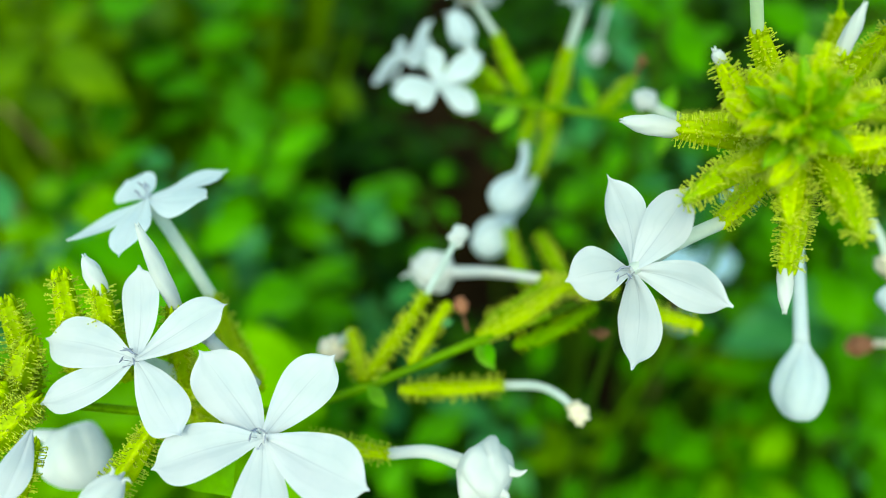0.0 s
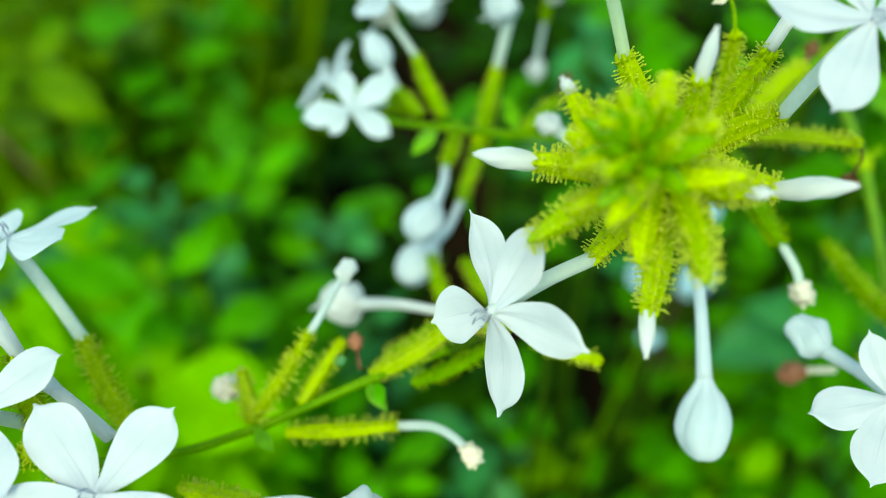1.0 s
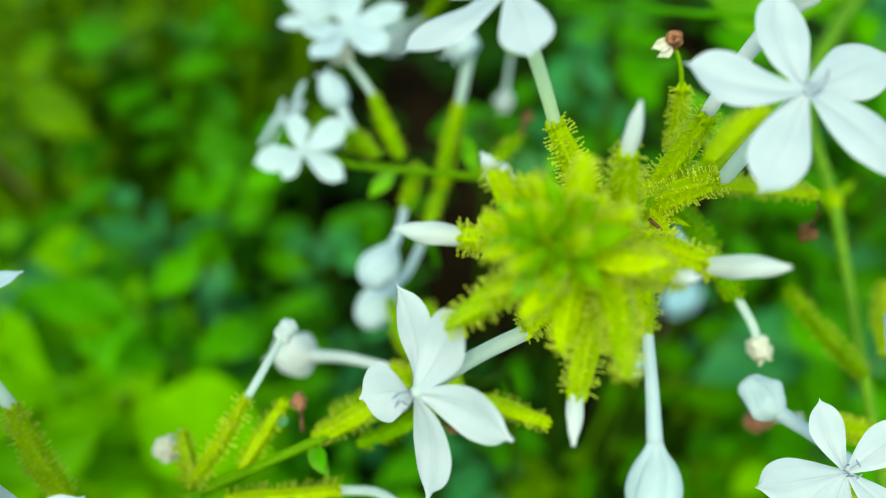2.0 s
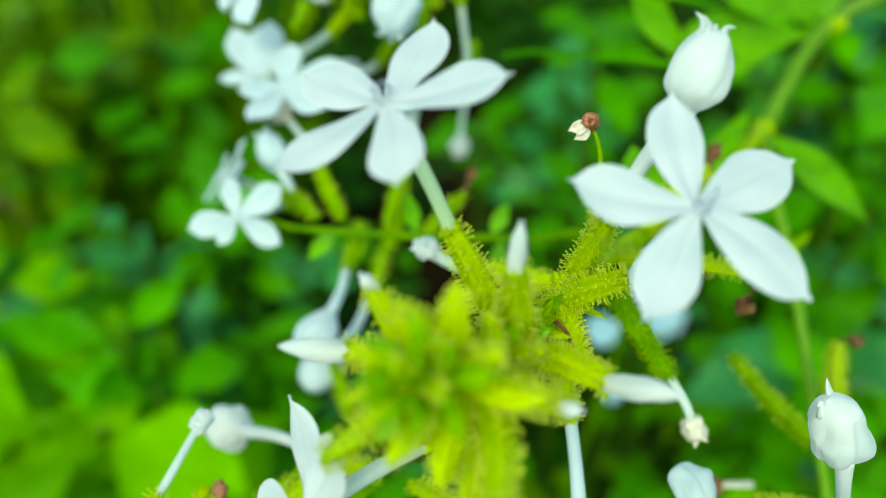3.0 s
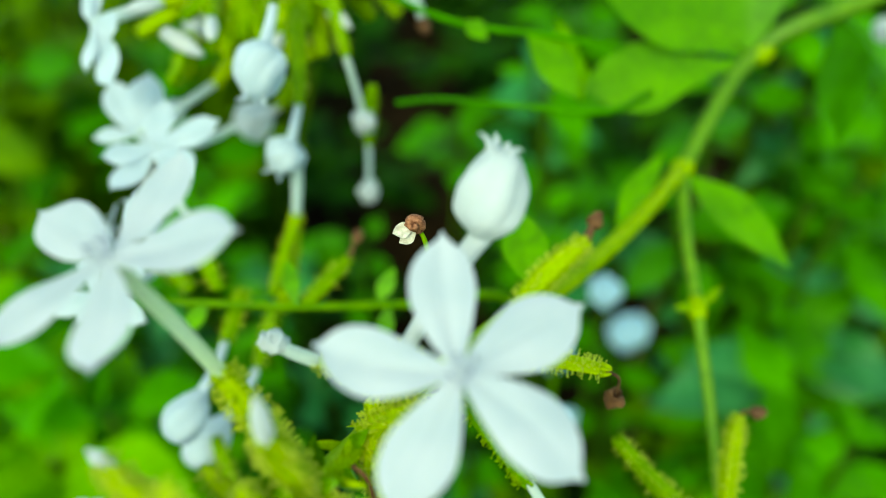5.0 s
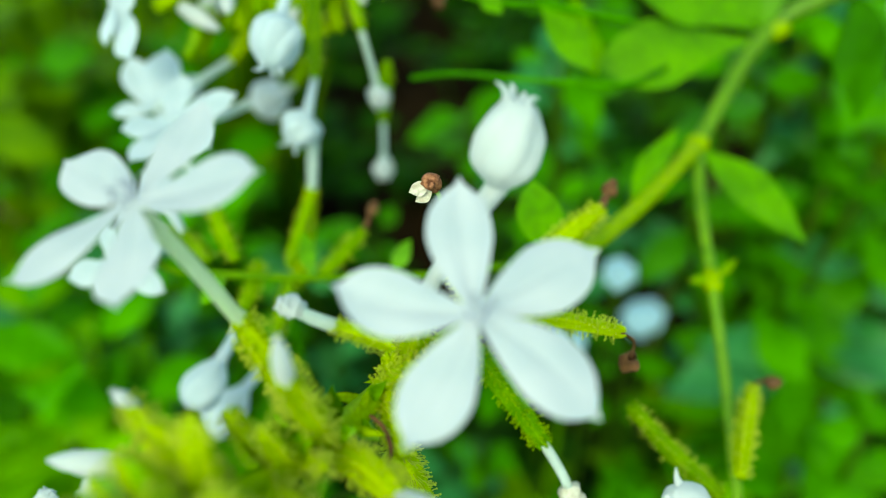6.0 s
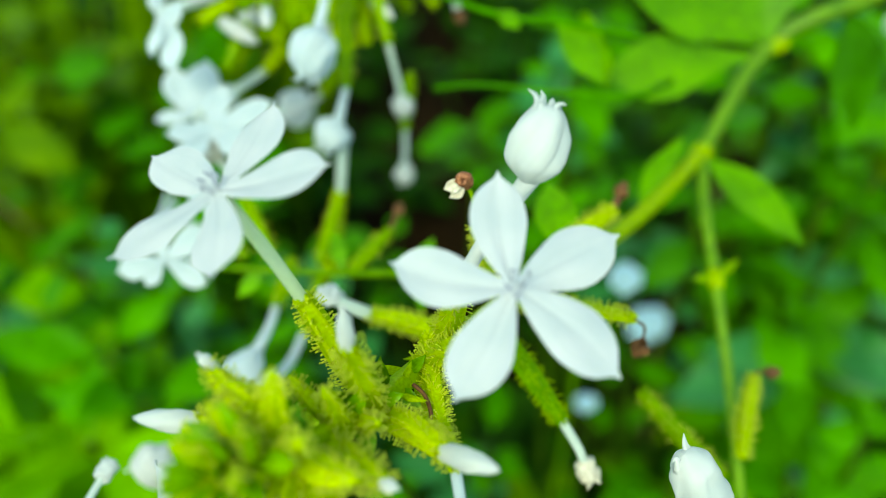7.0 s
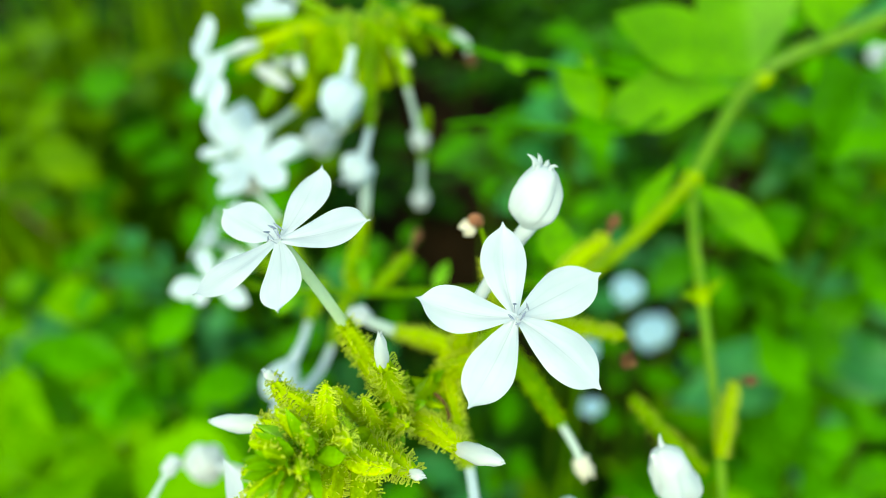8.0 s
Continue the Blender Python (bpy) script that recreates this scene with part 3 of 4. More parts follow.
leafy_plant((-13.5, 50.0, 36.1), 5.0, MIDDLE)
leafy_plant((-20.3, 33.9, 41.0), 4.2, MIDDLE)
leafy_plant((-15.8, 36.4, 37.2), 4.4, TEAL)
leafy_plant((-1.1, 40.1, 35.7), 4.8, MIDDLE)
leafy_plant((14.0, 53.6, 44.8), 4.9, MIDDLE)
leafy_plant((-6.2, 37.4, 36.9), 3.8, TEAL)
leafy_plant((25.7, 32.2, 45.8), 4.7, BRIGHT)
leafy_plant((-22.3, 32.0, 36.0), 4.6, BRIGHT)
leafy_plant((-18.3, 29.8, 36.5), 4.4, BRIGHT)
leafy_plant((-16.7, 33.4, 34.5), 4.6, BRIGHT)
leafy_plant((-13.4, 28.3, 36.3), 4.2, MIDDLE)
leafy_plant((-14.6, 35.8, 34.0), 4.4, BRIGHT)
leafy_plant((-21.0, 38.1, 33.7), 4.6, MIDDLE)
leafy_plant((22.5, 30.2, 36.2), 4.2, SHEEN)
leafy_plant((27.9, 35.0, 36.5), 4.4, SHEEN)
leafy_plant((-12.5, 30.7, 37.4), 3.6, SHEEN)
leafy_plant((-14.2, 31.1, 35.0), 3.6, SHEEN)
leafy_plant((19.7, 33.1, 56.0), 5.6, BRIGHT)
leafy_plant((16.7, 30.7, 53.0), 4.6, MIDDLE)
leafy_plant((22.8, 31.0, 53.0), 5.2, BRIGHT)
leafy_plant((22.0, 34.5, 55.0), 4.6, SHEEN)
leafy_plant((-17.5, 21.3, 40.4), 6.4, LIME)
leafy_plant((-11.4, 19.8, 43.6), 6.0, LIME)
leafy_plant((-8.9, 21.4, 41.6), 4.6, BRIGHT)
leafy_plant((-15.4, 18.0, 43.4), 6.0, LIME)
leafy_plant((9.2, 29.9, 54.4), 3.6, MIDDLE)
leafy_plant((-11.7, 23.7, 44.7), 4.6, BRIGHT)
leafy_plant((-15.4, 26.6, 43.6), 4.8, MIDDLE)
leafy_plant((-9.5, 21.6, 44.0), 4.0, BRIGHT)

# ---------------------------------------------------------------- the near shoot
near = thing("flowering_shoot", (36, 38, 0), "white flowering shoot with sticky yellow-green spike of buds", "flowering plant", "flowering shoots")
stem(near, [(36, 38, 0), (36, 38, 36), (28, 26, 60), (18.5, 20.5, 63.2), (13.4, 18.4, 63.0), (11.6, 17.9, 62.2), (9.88, 15.64, 61.1)], 0.30, 0.16, 70)
stem(near, [(9.88, 15.64, 61.1), (8.2, 13.1, 61.8), (6.8, 11.2, 62.5), (5.7, 9.9, 63.1), (4.8, 8.6, 63.7), (4.2, 7.4, 64.4), (3.6, 6.3, 65.0), (3.0, 5.5, 65.7)], 0.16, 0.12, 50, YOUNG, name="rachis")

# open flowers
flower(near, (1.795, 5.285, 63.99), [(1.61, 6.33, 64.44), (2.25, 5.50, 64.98), (2.715, 4.725, 64.079), (1.934, 4.78, 62.936), (1.215, 5.65, 63.41)],
       [(2.91, 6.01, 64.06), (2.4, 5.7, 64.05)], (0.44, 0.50, 0.50, 0.50, 0.68), bow=-0.10, blunt=0.0)
calyx(near, (3.55, 6.4, 64.8), (2.91, 6.01, 64.06))
flower(near, (2.65, 7.38, 67.05), [(3.049, 8.349, 67.319), (3.701, 7.332, 67.346), (2.78, 6.42, 66.93), (1.696, 6.94, 66.682), (1.835, 8.087, 66.926)],
       [(3.18, 7.33, 65.70), (2.95, 7.35, 66.35)], 0.47, tube=GREENISH, neck=0.08, blunt=0.8)
calyx(near, (3.75, 6.9, 64.6), (3.18, 7.33, 65.70))
flower(near, (5.215, 6.70, 66.45), [(5.111, 7.691, 66.938), (6.194, 7.298, 66.484), (6.07, 6.078, 65.981), (4.677, 5.851, 66.012), (4.147, 6.855, 66.641)],
       [(5.02, 7.33, 65.01), (5.1, 7.05, 65.7)], 0.48)
calyx(near, (4.15, 7.5, 64.3), (5.02, 7.33, 65.01))

# buds still closed, each in its calyx
bud(near, (2.20, 6.33, 65.08), (1.65, 6.34, 65.16), 0.11)
calyx(near, (3.2, 6.1, 65.1), (2.22, 6.33, 65.08))
bud(near, (3.73, 6.53, 65.90), (3.76, 6.54, 66.42), 0.078)
calyx(near, (3.85, 6.7, 64.7), (3.73, 6.53, 65.93))
bud(near, (4.60, 5.98, 65.04), (5.02, 5.59, 65.41), 0.108)
calyx(near, (3.9, 6.7, 64.6), (4.58, 6.0, 65.02))
bud(near, (3.30, 5.14, 64.26), (3.26, 4.76, 64.01), 0.078)
calyx(near, (3.5, 6.1, 64.9), (3.30, 5.1, 64.25))
bud(near, (2.50, 6.42, 65.86), (2.43, 6.44, 65.95), 0.06)
calyx(near, (3.2, 6.0, 65.2), (2.48, 6.42, 65.86), 0.115, teeth=False)
bud(near, (4.10, 5.46, 65.42), (4.19, 5.40, 65.47), 0.06)
calyx(near, (3.5, 6.1, 65.1), (4.12, 5.45, 65.43), 0.115, teeth=False)
calyx(near, (3.25, 5.9, 65.2), (2.10, 5.25, 64.99), 0.115, teeth=False, material=YOUNG)
calyx(near, (3.5, 5.9, 65.2), (3.53, 4.60, 65.14), 0.115, teeth=False, material=YOUNG)

# young calyces packed round the growing tip, steeper and smaller towards it
TIP = Vector((2.78, 4.98, 66.28))
WAY = (Vector((2.84, 4.95, 66.40)) - Vector((3.6, 6.3, 65.0))).normalized()
LEFT = WAY.orthogonal().normalized()
OVER = WAY.cross(LEFT)
for k in range(18):
    a, s = k * 2.39996 + 0.5, k / 17
    out = LEFT * math.cos(a) + OVER * math.sin(a)
    if s > 0.35 and out.x > 0.25 and out.z < 0.1:
        continue  # the spike is open on this side
    lean = radians(22 + 50 * s ** 0.8 + rnd.uniform(-6, 6))
    foot = TIP - WAY * (0.36 + 1.05 * s) + out * 0.06
    long = (0.44 + 0.42 * s) * rnd.uniform(0.92, 1.12)
    calyx(near, foot, foot + (WAY * math.cos(lean) + out * math.sin(lean)) * long, 0.064 + 0.048 * s, 25 + int(150 * s), teeth=False, length=0.04 + 0.035 * s, material=YOUNG if k < 6 else CALYX)
for k in range(22):
    a, s = k * 2.39996 + 1.4, k / 21
    out = LEFT * math.cos(a) + OVER * math.sin(a)
    lean = radians(12 + 54 * s)
    foot = TIP - WAY * (0.10 + 0.62 * s) + out * 0.04
    leaf(near, foot, foot + (WAY * math.cos(lean) + out * math.sin(lean)) * (0.30 + 0.30 * s), out * 0.75 - WAY * 0.65, 0.11 + 0.10 * s, name="bract", material=BRACT, fold=0.55, droop=-0.12)

# faded flowers and older calyces along the rachis
balloon(near, (5.45, 8.10, 66.48), (5.63, 8.42, 67.16), 0.29, [(4.74, 7.55, 65.66), (5.1, 7.9, 66.1)], tails=5)
calyx(near, (4.5, 8.1, 64.0), (4.74, 7.52, 65.66))
curl = part("withered_flower", (lambda sh: (sh.tube(smooth([(4.95, 9.05, 65.02), (4.93, 9.16, 65.22), (4.88, 9.28, 65.38), (4.82, 9.36, 65.44)], 12), lambda s: 0.030 - 0.006 * s, 9), sh)[1])(Shape()), FADED, near, "thin pale green withered flower tube")
sh = Shape()
for lift, reach, start in ((0.0, 0.105, -2.2), (0.05, 0.085, 0.6)):
    sh.tube([Vector((4.79, 9.37 - lift, 65.53 + lift * 0.4)) + Vector((math.cos(a) * r, -0.35 * math.cos(a) * r - 0.05 * h, math.sin(a) * r + 0.03 * h)) for a, r, h in ((0.42 * k + start, reach - 0.0055 * k, k * 0.16) for k in range(15))],
            lambda s: 0.052 * (1 - 0.40 * s), 11, lambda s, a: 1 + 0.22 * math.sin(5 * a + 20 * s) + 0.16 * math.sin(37 * s + 2 * a))
part("crumpled_tip", sh, RUST, curl, "rust-brown curled dry petals")
sh = Shape()
leaf_sheet(sh, (4.79, 9.30, 65.50), (4.55, 9.28, 65.46), (0.1, -0.6, 0.8), 0.17, fold=0.9, nu=10, nv=7, wave=0.12)
leaf_sheet(sh, (4.80, 9.28, 65.46), (4.62, 9.20, 65.39), (-0.3, -0.8, 0.4), 0.14, fold=0.8, nu=10, nv=7, wave=0.14)
part("dried_petal", sh, CREAM, curl, "cream dried petal")
calyx(near, (5.15, 9.2, 63.7), (4.95, 9.05, 65.05), 0.08)
withered(near, [(3.42, 9.53, 62.97), (3.1, 9.55, 63.15)], (2.9, 9.6, 63.26), 0.15, PALE, TUBE, 0.10)
calyx(near, (4.55, 8.6, 63.6), (3.42, 9.53, 62.97))
calyx(near, (5.4, 9.4, 63.3), (6.93, 8.8, 63.61), 0.09)
withered(near, [(6.93, 8.8, 63.61), (7.15, 8.9, 63.3)], (7.16, 8.95, 62.86), 0.12, BROWN, BROWN, 0.02)
calyx(near, (6.0, 10.2, 63.1), (7.05, 11.2, 63.40), 0.14)
withered(near, [(7.02, 11.15, 63.40), (7.12, 11.3, 63.48)], (7.20, 11.42, 63.55), 0.10, BROWN, BROWN, 0.07)
calyx(near, (5.0, 8.9, 63.6), (6.01, 8.04, 62.46), material=GREEN)
withered(near, [(6.01, 8.04, 62.46), (6.22, 7.78, 62.2)], (6.33, 7.63, 61.95), 0.15)
calyx(near, (4.3, 7.4, 64.2), (4.6, 7.2, 62.75))
balloon(near, (4.71, 6.28, 61.75), (4.72, 5.52, 60.92), 0.33, [(4.6, 7.2, 62.75), (4.68, 6.75, 62.2)], wild=0.07, material=BLUISH, tails=0, slim=True)
leaf(near, (6.3, 10.9, 62.8), (6.2, 12.3, 63.2), (0, -0.4, 1), 0.7)
for k in range(16):
    a, s = k * 2.39996, k / 15
    at = Vector((4.75, 8.4, 63.8)).lerp(Vector((3.85, 6.75, 64.75)), s)
    out = Vector((math.cos(a), -0.55 + 0.3 * math.sin(a), 0.55 + 0.6 * math.sin(a))).normalized()
    leaf(near, at + out * 0.10, at + out * rnd.uniform(0.40, 0.58), (0.2 * math.cos(a), -0.7, 0.7), rnd.uniform(0.07, 0.11), CALYX if k % 3 == 0 else YOUNG, name="bract", fold=0.6, wave=0.03, droop=0.2)
calyx(near, (4.5, 6.77, 64.36), (4.35, 7.76, 64.57), 0.10)
for k in range(9):
    a, s = k * 2.39996 + 0.8, k / 8
    at = Vector((4.10, 7.30, 64.46)).lerp(Vector((3.66, 6.45, 64.92)), s)
    out = Vector((0.9 * math.cos(a), -0.35 + 0.5 * math.sin(a), 0.45 + 0.6 * math.sin(a))).normalized()
    leaf(near, at + out * 0.08, at + out * rnd.uniform(0.36, 0.48), (0.3 * math.cos(a + 1), -0.7, 0.7), rnd.uniform(0.14, 0.20), BRACT if k % 3 else GREEN, name="bract", fold=0.5, wave=0.03, droop=0.25)
for foot, end in (((3.62, 6.35, 64.95), (3.50, 6.30, 65.62)), ((3.66, 6.35, 64.90), (3.10, 6.62, 65.40)), ((3.74, 6.50, 64.80), (3.98, 6.15, 65.30)), ((3.85, 6.75, 64.68), (3.86, 6.62, 65.32))):
    calyx(near, foot, end, 0.082, 120, teeth=False, length=0.07, material=CALYX)
# a dried curl caught between the calyces
sh = Shape()
sh.tube(smooth([(4.22, 6.98, 64.75), (4.34, 6.90, 64.66), (4.40, 6.78, 64.5), (4.36, 6.68, 64.36)], 16), lambda s: 0.022, 6)
part("dried_curl", sh, BROWN, near)

# leaves and side branch at the nodes
leaf(near, (8.15, 13.6, 61.45), (9.28, 15.35, 61.95), (-0.4, -0.5, 0.8), 0.52, wave=0.02)
for ring, along, thick in (((9.88, 15.64, 61.1), (1.7, 2.5, -0.7), 1.0), ((11.9, 18.0, 62.3), (1.8, 0.5, 0.8), 1.0), ((9.4, 12.2, 60.75), (0.1, 1.8, 0.3), 0.68)):
    sh = Shape()
    sh.tube([Vector(ring) + Vector(along).normalized() * h for h in (-0.22, -0.1, 0.0, 0.1, 0.22)], lambda s: thick * (0.17 + 0.07 * math.sin(math.pi * s)), 12, lambda s, a: 1 + 0.06 * math.cos(3 * a))
    part("node", sh, YOUNG, near, "swollen yellowish node of the stem")
leaf(near, (9.95, 15.5, 61.05), (11.7, 13.6, 60.4), (0.3, -0.5, 0.8), 1.0)
leaf(near, (11.5, 17.9, 62.15), (8.0, 16.9, 62.35), (0.2, -0.8, 0.6), 1.45, broad=1.8)
leaf(near, (11.5, 18.0, 62.3), (8.3, 18.0, 64.3), (0.1, -0.6, 0.8), 1.7, broad=1.4)
leaf(near, (11.6, 18.0, 62.4), (11.2, 20.2, 65.4), (-0.1, -0.6, 0.8), 2.3)
leaf(near, (13.4, 18.6, 63.1), (14.2, 21.5, 64.6), (-0.2, -0.6, 0.8), 2.0)
leaf(near, (13.4, 18.5, 62.8), (14.4, 17.3, 60.4), (0.3, -0.6, 0.6), 1.7, MIDDLE, droop=0.2, wave=0.03)
balloon(near, (16.3, 20.9, 61.2), (15.9, 20.9, 61.1), 0.32, [(17.0, 20.8, 62.0)], tails=1)
stem(near, [(9.88, 15.64, 61.1), (9.6, 14.0, 60.9), (9.4, 12.2, 60.75), (9.36, 10.35, 59.9), (9.2, 8.4, 59.2), (8.9, 6.8, 59.0)], 0.115, 0.085, 30, name="side_stem")
leaf(near, (9.42, 12.2, 60.8), (9.9, 12.5, 61.0), (0.1, -0.6, 0.8), 0.17, FADED, name="bract")
leaf(near, (9.4, 12.2, 60.8), (8.95, 12.1, 60.9), (0.1, -0.6, 0.8), 0.17, FADED, name="bract")
calyx(near, (8.9, 8.5, 60.7), (9.5, 10.0, 60.68), 0.12)
withered(near, [(9.5, 10.0, 60.68), (9.62, 10.1, 60.7)], (9.75, 10.05, 60.75), 0.10, BROWN, BROWN, 0.03)
calyx(near, (8.7, 8.4, 60.3), (7.45, 9.25, 61.35), 0.115, 200, material=FADED)

# flowers on the side branch
flower(near, (6.45, 5.35, 62.55), [(6.25, 6.02, 62.97), (7.15, 5.75, 62.9), (7.0, 4.65, 62.4), (5.95, 4.45, 62.2), (5.45, 5.21, 62.46)], [(6.9, 5.9, 61.2), (6.6, 5.6, 61.9)], 0.48)
calyx(near, (7.6, 6.3, 60.2), (6.9, 5.9, 61.2))
balloon(near, (7.46, 6.40, 63.08), (7.05, 6.58, 63.98), 0.285, [(7.9, 6.5, 61.8), (7.6, 6.4, 62.6)], wild=0.22, tails=2)
calyx(near, (8.4, 6.6, 60.4), (7.9, 6.5, 61.8))
balloon(near, (6.22, 6.48, 62.02), (5.90, 6.93, 62.10), 0.21, [(7.2, 6.1, 61.5), (6.6, 6.2, 61.95)], wild=0.42, tails=0, material=BLUISH)
withered(near, [(8.0, 8.3, 59.3), (7.6, 8.35, 59.2)], (7.42, 8.36, 59.14), 0.17, RUST, CREAM, 0.06)
calyx(near, (8.3, 7.0, 60.6), (7.2, 6.9, 61.2))

# ---------------------------------------------------------------- the low shoot
low = thing("flowering_shoot", (4, 16, 0), "white flowering shoot with open and withered flowers", "flowering plant", "flowering shoots")
stem(low, [(4, 16, 0), (4, 14, 30), (3.6, 10.5, 55), (2.6, 8.0, 60.6), (1.4, 7.0, 61.3)], 0.085, 0.072, 40, STALK)
stem(low, [(1.4, 7.0, 61.3), (0.28, 6.5, 61.2), (-1.26, 6.0, 60.75), (-2.3, 5.5, 60.9), (-3.4, 5.0, 61.5), (-4.6, 4.5, 62.4)], 0.072, 0.05, 40, GREEN, "rachis")
flower(low, (-3.46, 4.61, 63.10), [(-3.6, 5.58, 63.55), (-2.47, 4.98, 63.62), (-2.80, 3.79, 62.94), (-4.54, 4.32, 62.62), (-4.63, 5.0, 62.92)], [(-3.3, 5.2, 61.95), (-3.4, 4.95, 62.5)], (0.46, 0.42, 0.52, 0.36, 0.46), blunt=0.9)
calyx(low, (-3.6, 5.0, 61.5), (-3.25, 5.2, 62.0))
flower(low, (-2.0, 3.86, 62.83), [(-2.78, 4.68, 63.20), (-1.30, 4.58, 63.32), (-0.85, 3.28, 62.88), (-1.94, 2.75, 62.42), (-3.12, 3.59, 62.61)], [(-2.75, 4.75, 61.6), (-2.4, 4.35, 62.2)], 0.52, blunt=0.8)
calyx(low, (-3.3, 5.0, 61.4), (-2.75, 4.75, 61.6))
flower(low, (-3.94, 6.92, 63.38), [(-3.05, 7.50, 63.40), (-3.05, 6.60, 63.70), (-3.96, 5.85, 63.40), (-4.92, 6.50, 63.00), (-4.50, 7.65, 63.05)], [(-3.25, 6.43, 62.11), (-3.6, 6.7, 62.75)], (0.40, 0.58, 0.46, 0.44, 0.62), petals=BLUISH, facing=(-0.36, 0.08, 0.93))
calyx(low, (-2.65, 5.75, 60.95), (-3.25, 6.43, 62.11))
bud(low, (-3.2, 5.3, 63.25), (-3.38, 5.42, 64.3), 0.092)
calyx(low, (-3.3, 5.1, 62.0), (-3.2, 5.27, 63.2))
bud(low, (-4.0, 5.34, 63.45), (-4.13, 5.50, 63.74), 0.10)
calyx(low, (-3.9, 5.0, 62.2), (-4.0, 5.32, 63.45))
calyx(low, (-4.4, 4.9, 62.2), (-4.47, 5.48, 63.47))
calyx(low, (-4.9, 4.6, 62.0), (-4.95, 4.40, 62.8))
calyx(low, (-4.9, 4.7, 62.2), (-5.1, 5.3, 63.2))
calyx(low, (-4.8, 3.4, 61.9), (-4.55, 3.95, 62.45))
calyx(low, (-3.75, 3.4, 62.1), (-3.2, 4.05, 62.7))
calyx(low, (-5.1, 4.5, 62.1), (-5.15, 4.6, 63.1))
balloon(low, (-5.31, 5.09, 60.76), (-4.64, 4.69, 60.36), 0.42, [(-5.72, 5.11, 60.64), (-5.5, 5.10, 60.72)], wild=0.05, tails=1)
withered(low, [(-2.37, 4.92, 62.23), (-2.6, 5.0, 62.59)], (-2.84, 5.07, 62.95), 0.09, PALE, PALE, 0.085)
balloon(low, (-3.6, 2.9, 62.6), (-3.32, 3.38, 62.85), 0.2, [(-3.9, 2.5, 62.2)])
calyx(low, (-4.95, 4.38, 62.49), (-4.74, 4.89, 63.0))
calyx(low, (-5.05, 3.88, 62.38), (-4.59, 4.37, 62.67))
leaf(low, (-3.4, 5.0, 61.4), (-2.6, 3.9, 61.6), (0, -0.5, 0.8), 0.9)
petal(low, (-4.4, 3.9, 62.8), (-4.5, 3.1, 62.6), (0.4, -0.5, 0.7), 0.4)

# spent flowers along the low stem
withered(low, [(-0.41, 6.66, 61.98), (-0.2, 7.0, 62.2)], (0.0, 7.38, 62.38), 0.12, PALE, TUBE, 0.055)
calyx(low, (-1.26, 6.09, 60.8), (-0.41, 6.66, 61.98), 0.072, 240, length=0.11)
withered(low, [(0.73, 6.11, 60.74), (1.2, 6.0, 60.9), (1.5, 5.8, 60.95)], (1.68, 5.62, 60.9), 0.13)
calyx(low, (-0.75, 5.9, 60.85), (0.73, 6.11, 60.74), 0.080, 240, length=0.11)
balloon(low, (0.12, 4.45, 61.45), (0.66, 4.15, 61.5), 0.42, [(-0.78, 4.63, 61.3), (-0.3, 4.58, 61.45)], tails=2)
calyx(low, (-1.9, 5.0, 61.0), (-0.78, 4.63, 61.3), 0.088, 200, length=0.09)
balloon(low, (0.0, 8.55, 60.5), (-0.65, 8.9, 60.2), 0.36, [(1.35, 7.65, 61.35), (0.6, 8.2, 60.9)])
calyx(low, (2.3, 7.0, 61.9), (1.35, 7.65, 61.35), 0.10)
calyx(low, (0.35, 6.59, 61.2), (1.58, 7.14, 61.77), 0.105, 240, length=0.09)
calyx(low, (0.5, 7.1, 60.95), (1.34, 7.54, 61.33), 0.085, 140, length=0.09, material=FADED)
calyx(low, (0.9, 6.7, 60.9), (2.16, 7.45, 60.95), 0.085, 140, length=0.09, material=GREEN)
calyx(low, (-0.6, 6.3, 60.9), (-0.1, 7.1, 61.3), 0.085, 140, length=0.09)
calyx(low, (-1.3, 6.2, 60.6), (-1.5, 6.8, 61.0), 0.085, 140, length=0.09)
withered(low, [(-1.5, 6.8, 61.0)], (-1.75, 6.85, 60.6), 0.18)
withered(low, [(0.2, 6.7, 61.2)], (0.12, 7.05, 61.3), 0.10, RUST, BROWN, 0.03)
withered(low, [(1.70, 7.2, 61.2)], (1.80, 7.30, 61.23), 0.09, BROWN, BROWN, 0.03)
withered(low, [(2.05, 7.0, 60.9)], (2.19, 6.98, 60.91), 0.09, BROWN, BROWN, 0.03)
leaf(low, (0.46, 6.43, 61.32), (0.55, 6.08, 61.25), (0, -0.6, 0.8), 0.16, BRIGHT, name="bract")
leaf(low, (0.0, 6.90, 61.2), (-0.22, 6.84, 61.18), (0, -0.6, 0.8), 0.14, SHEEN, name="bract")
calyx(low, (2.6, 7.2, 61.3), (3.4, 6.6, 61.6), 0.085, 140, length=0.09)
for p, q in (((0.3, 6.5, 61.2), (0.6, 6.1, 61.1)), ((-1.2, 6.0, 60.8), (-0.9, 5.7, 60.7))):
    leaf(low, p, q, (0, -0.6, 0.8), 0.22, name="bract")

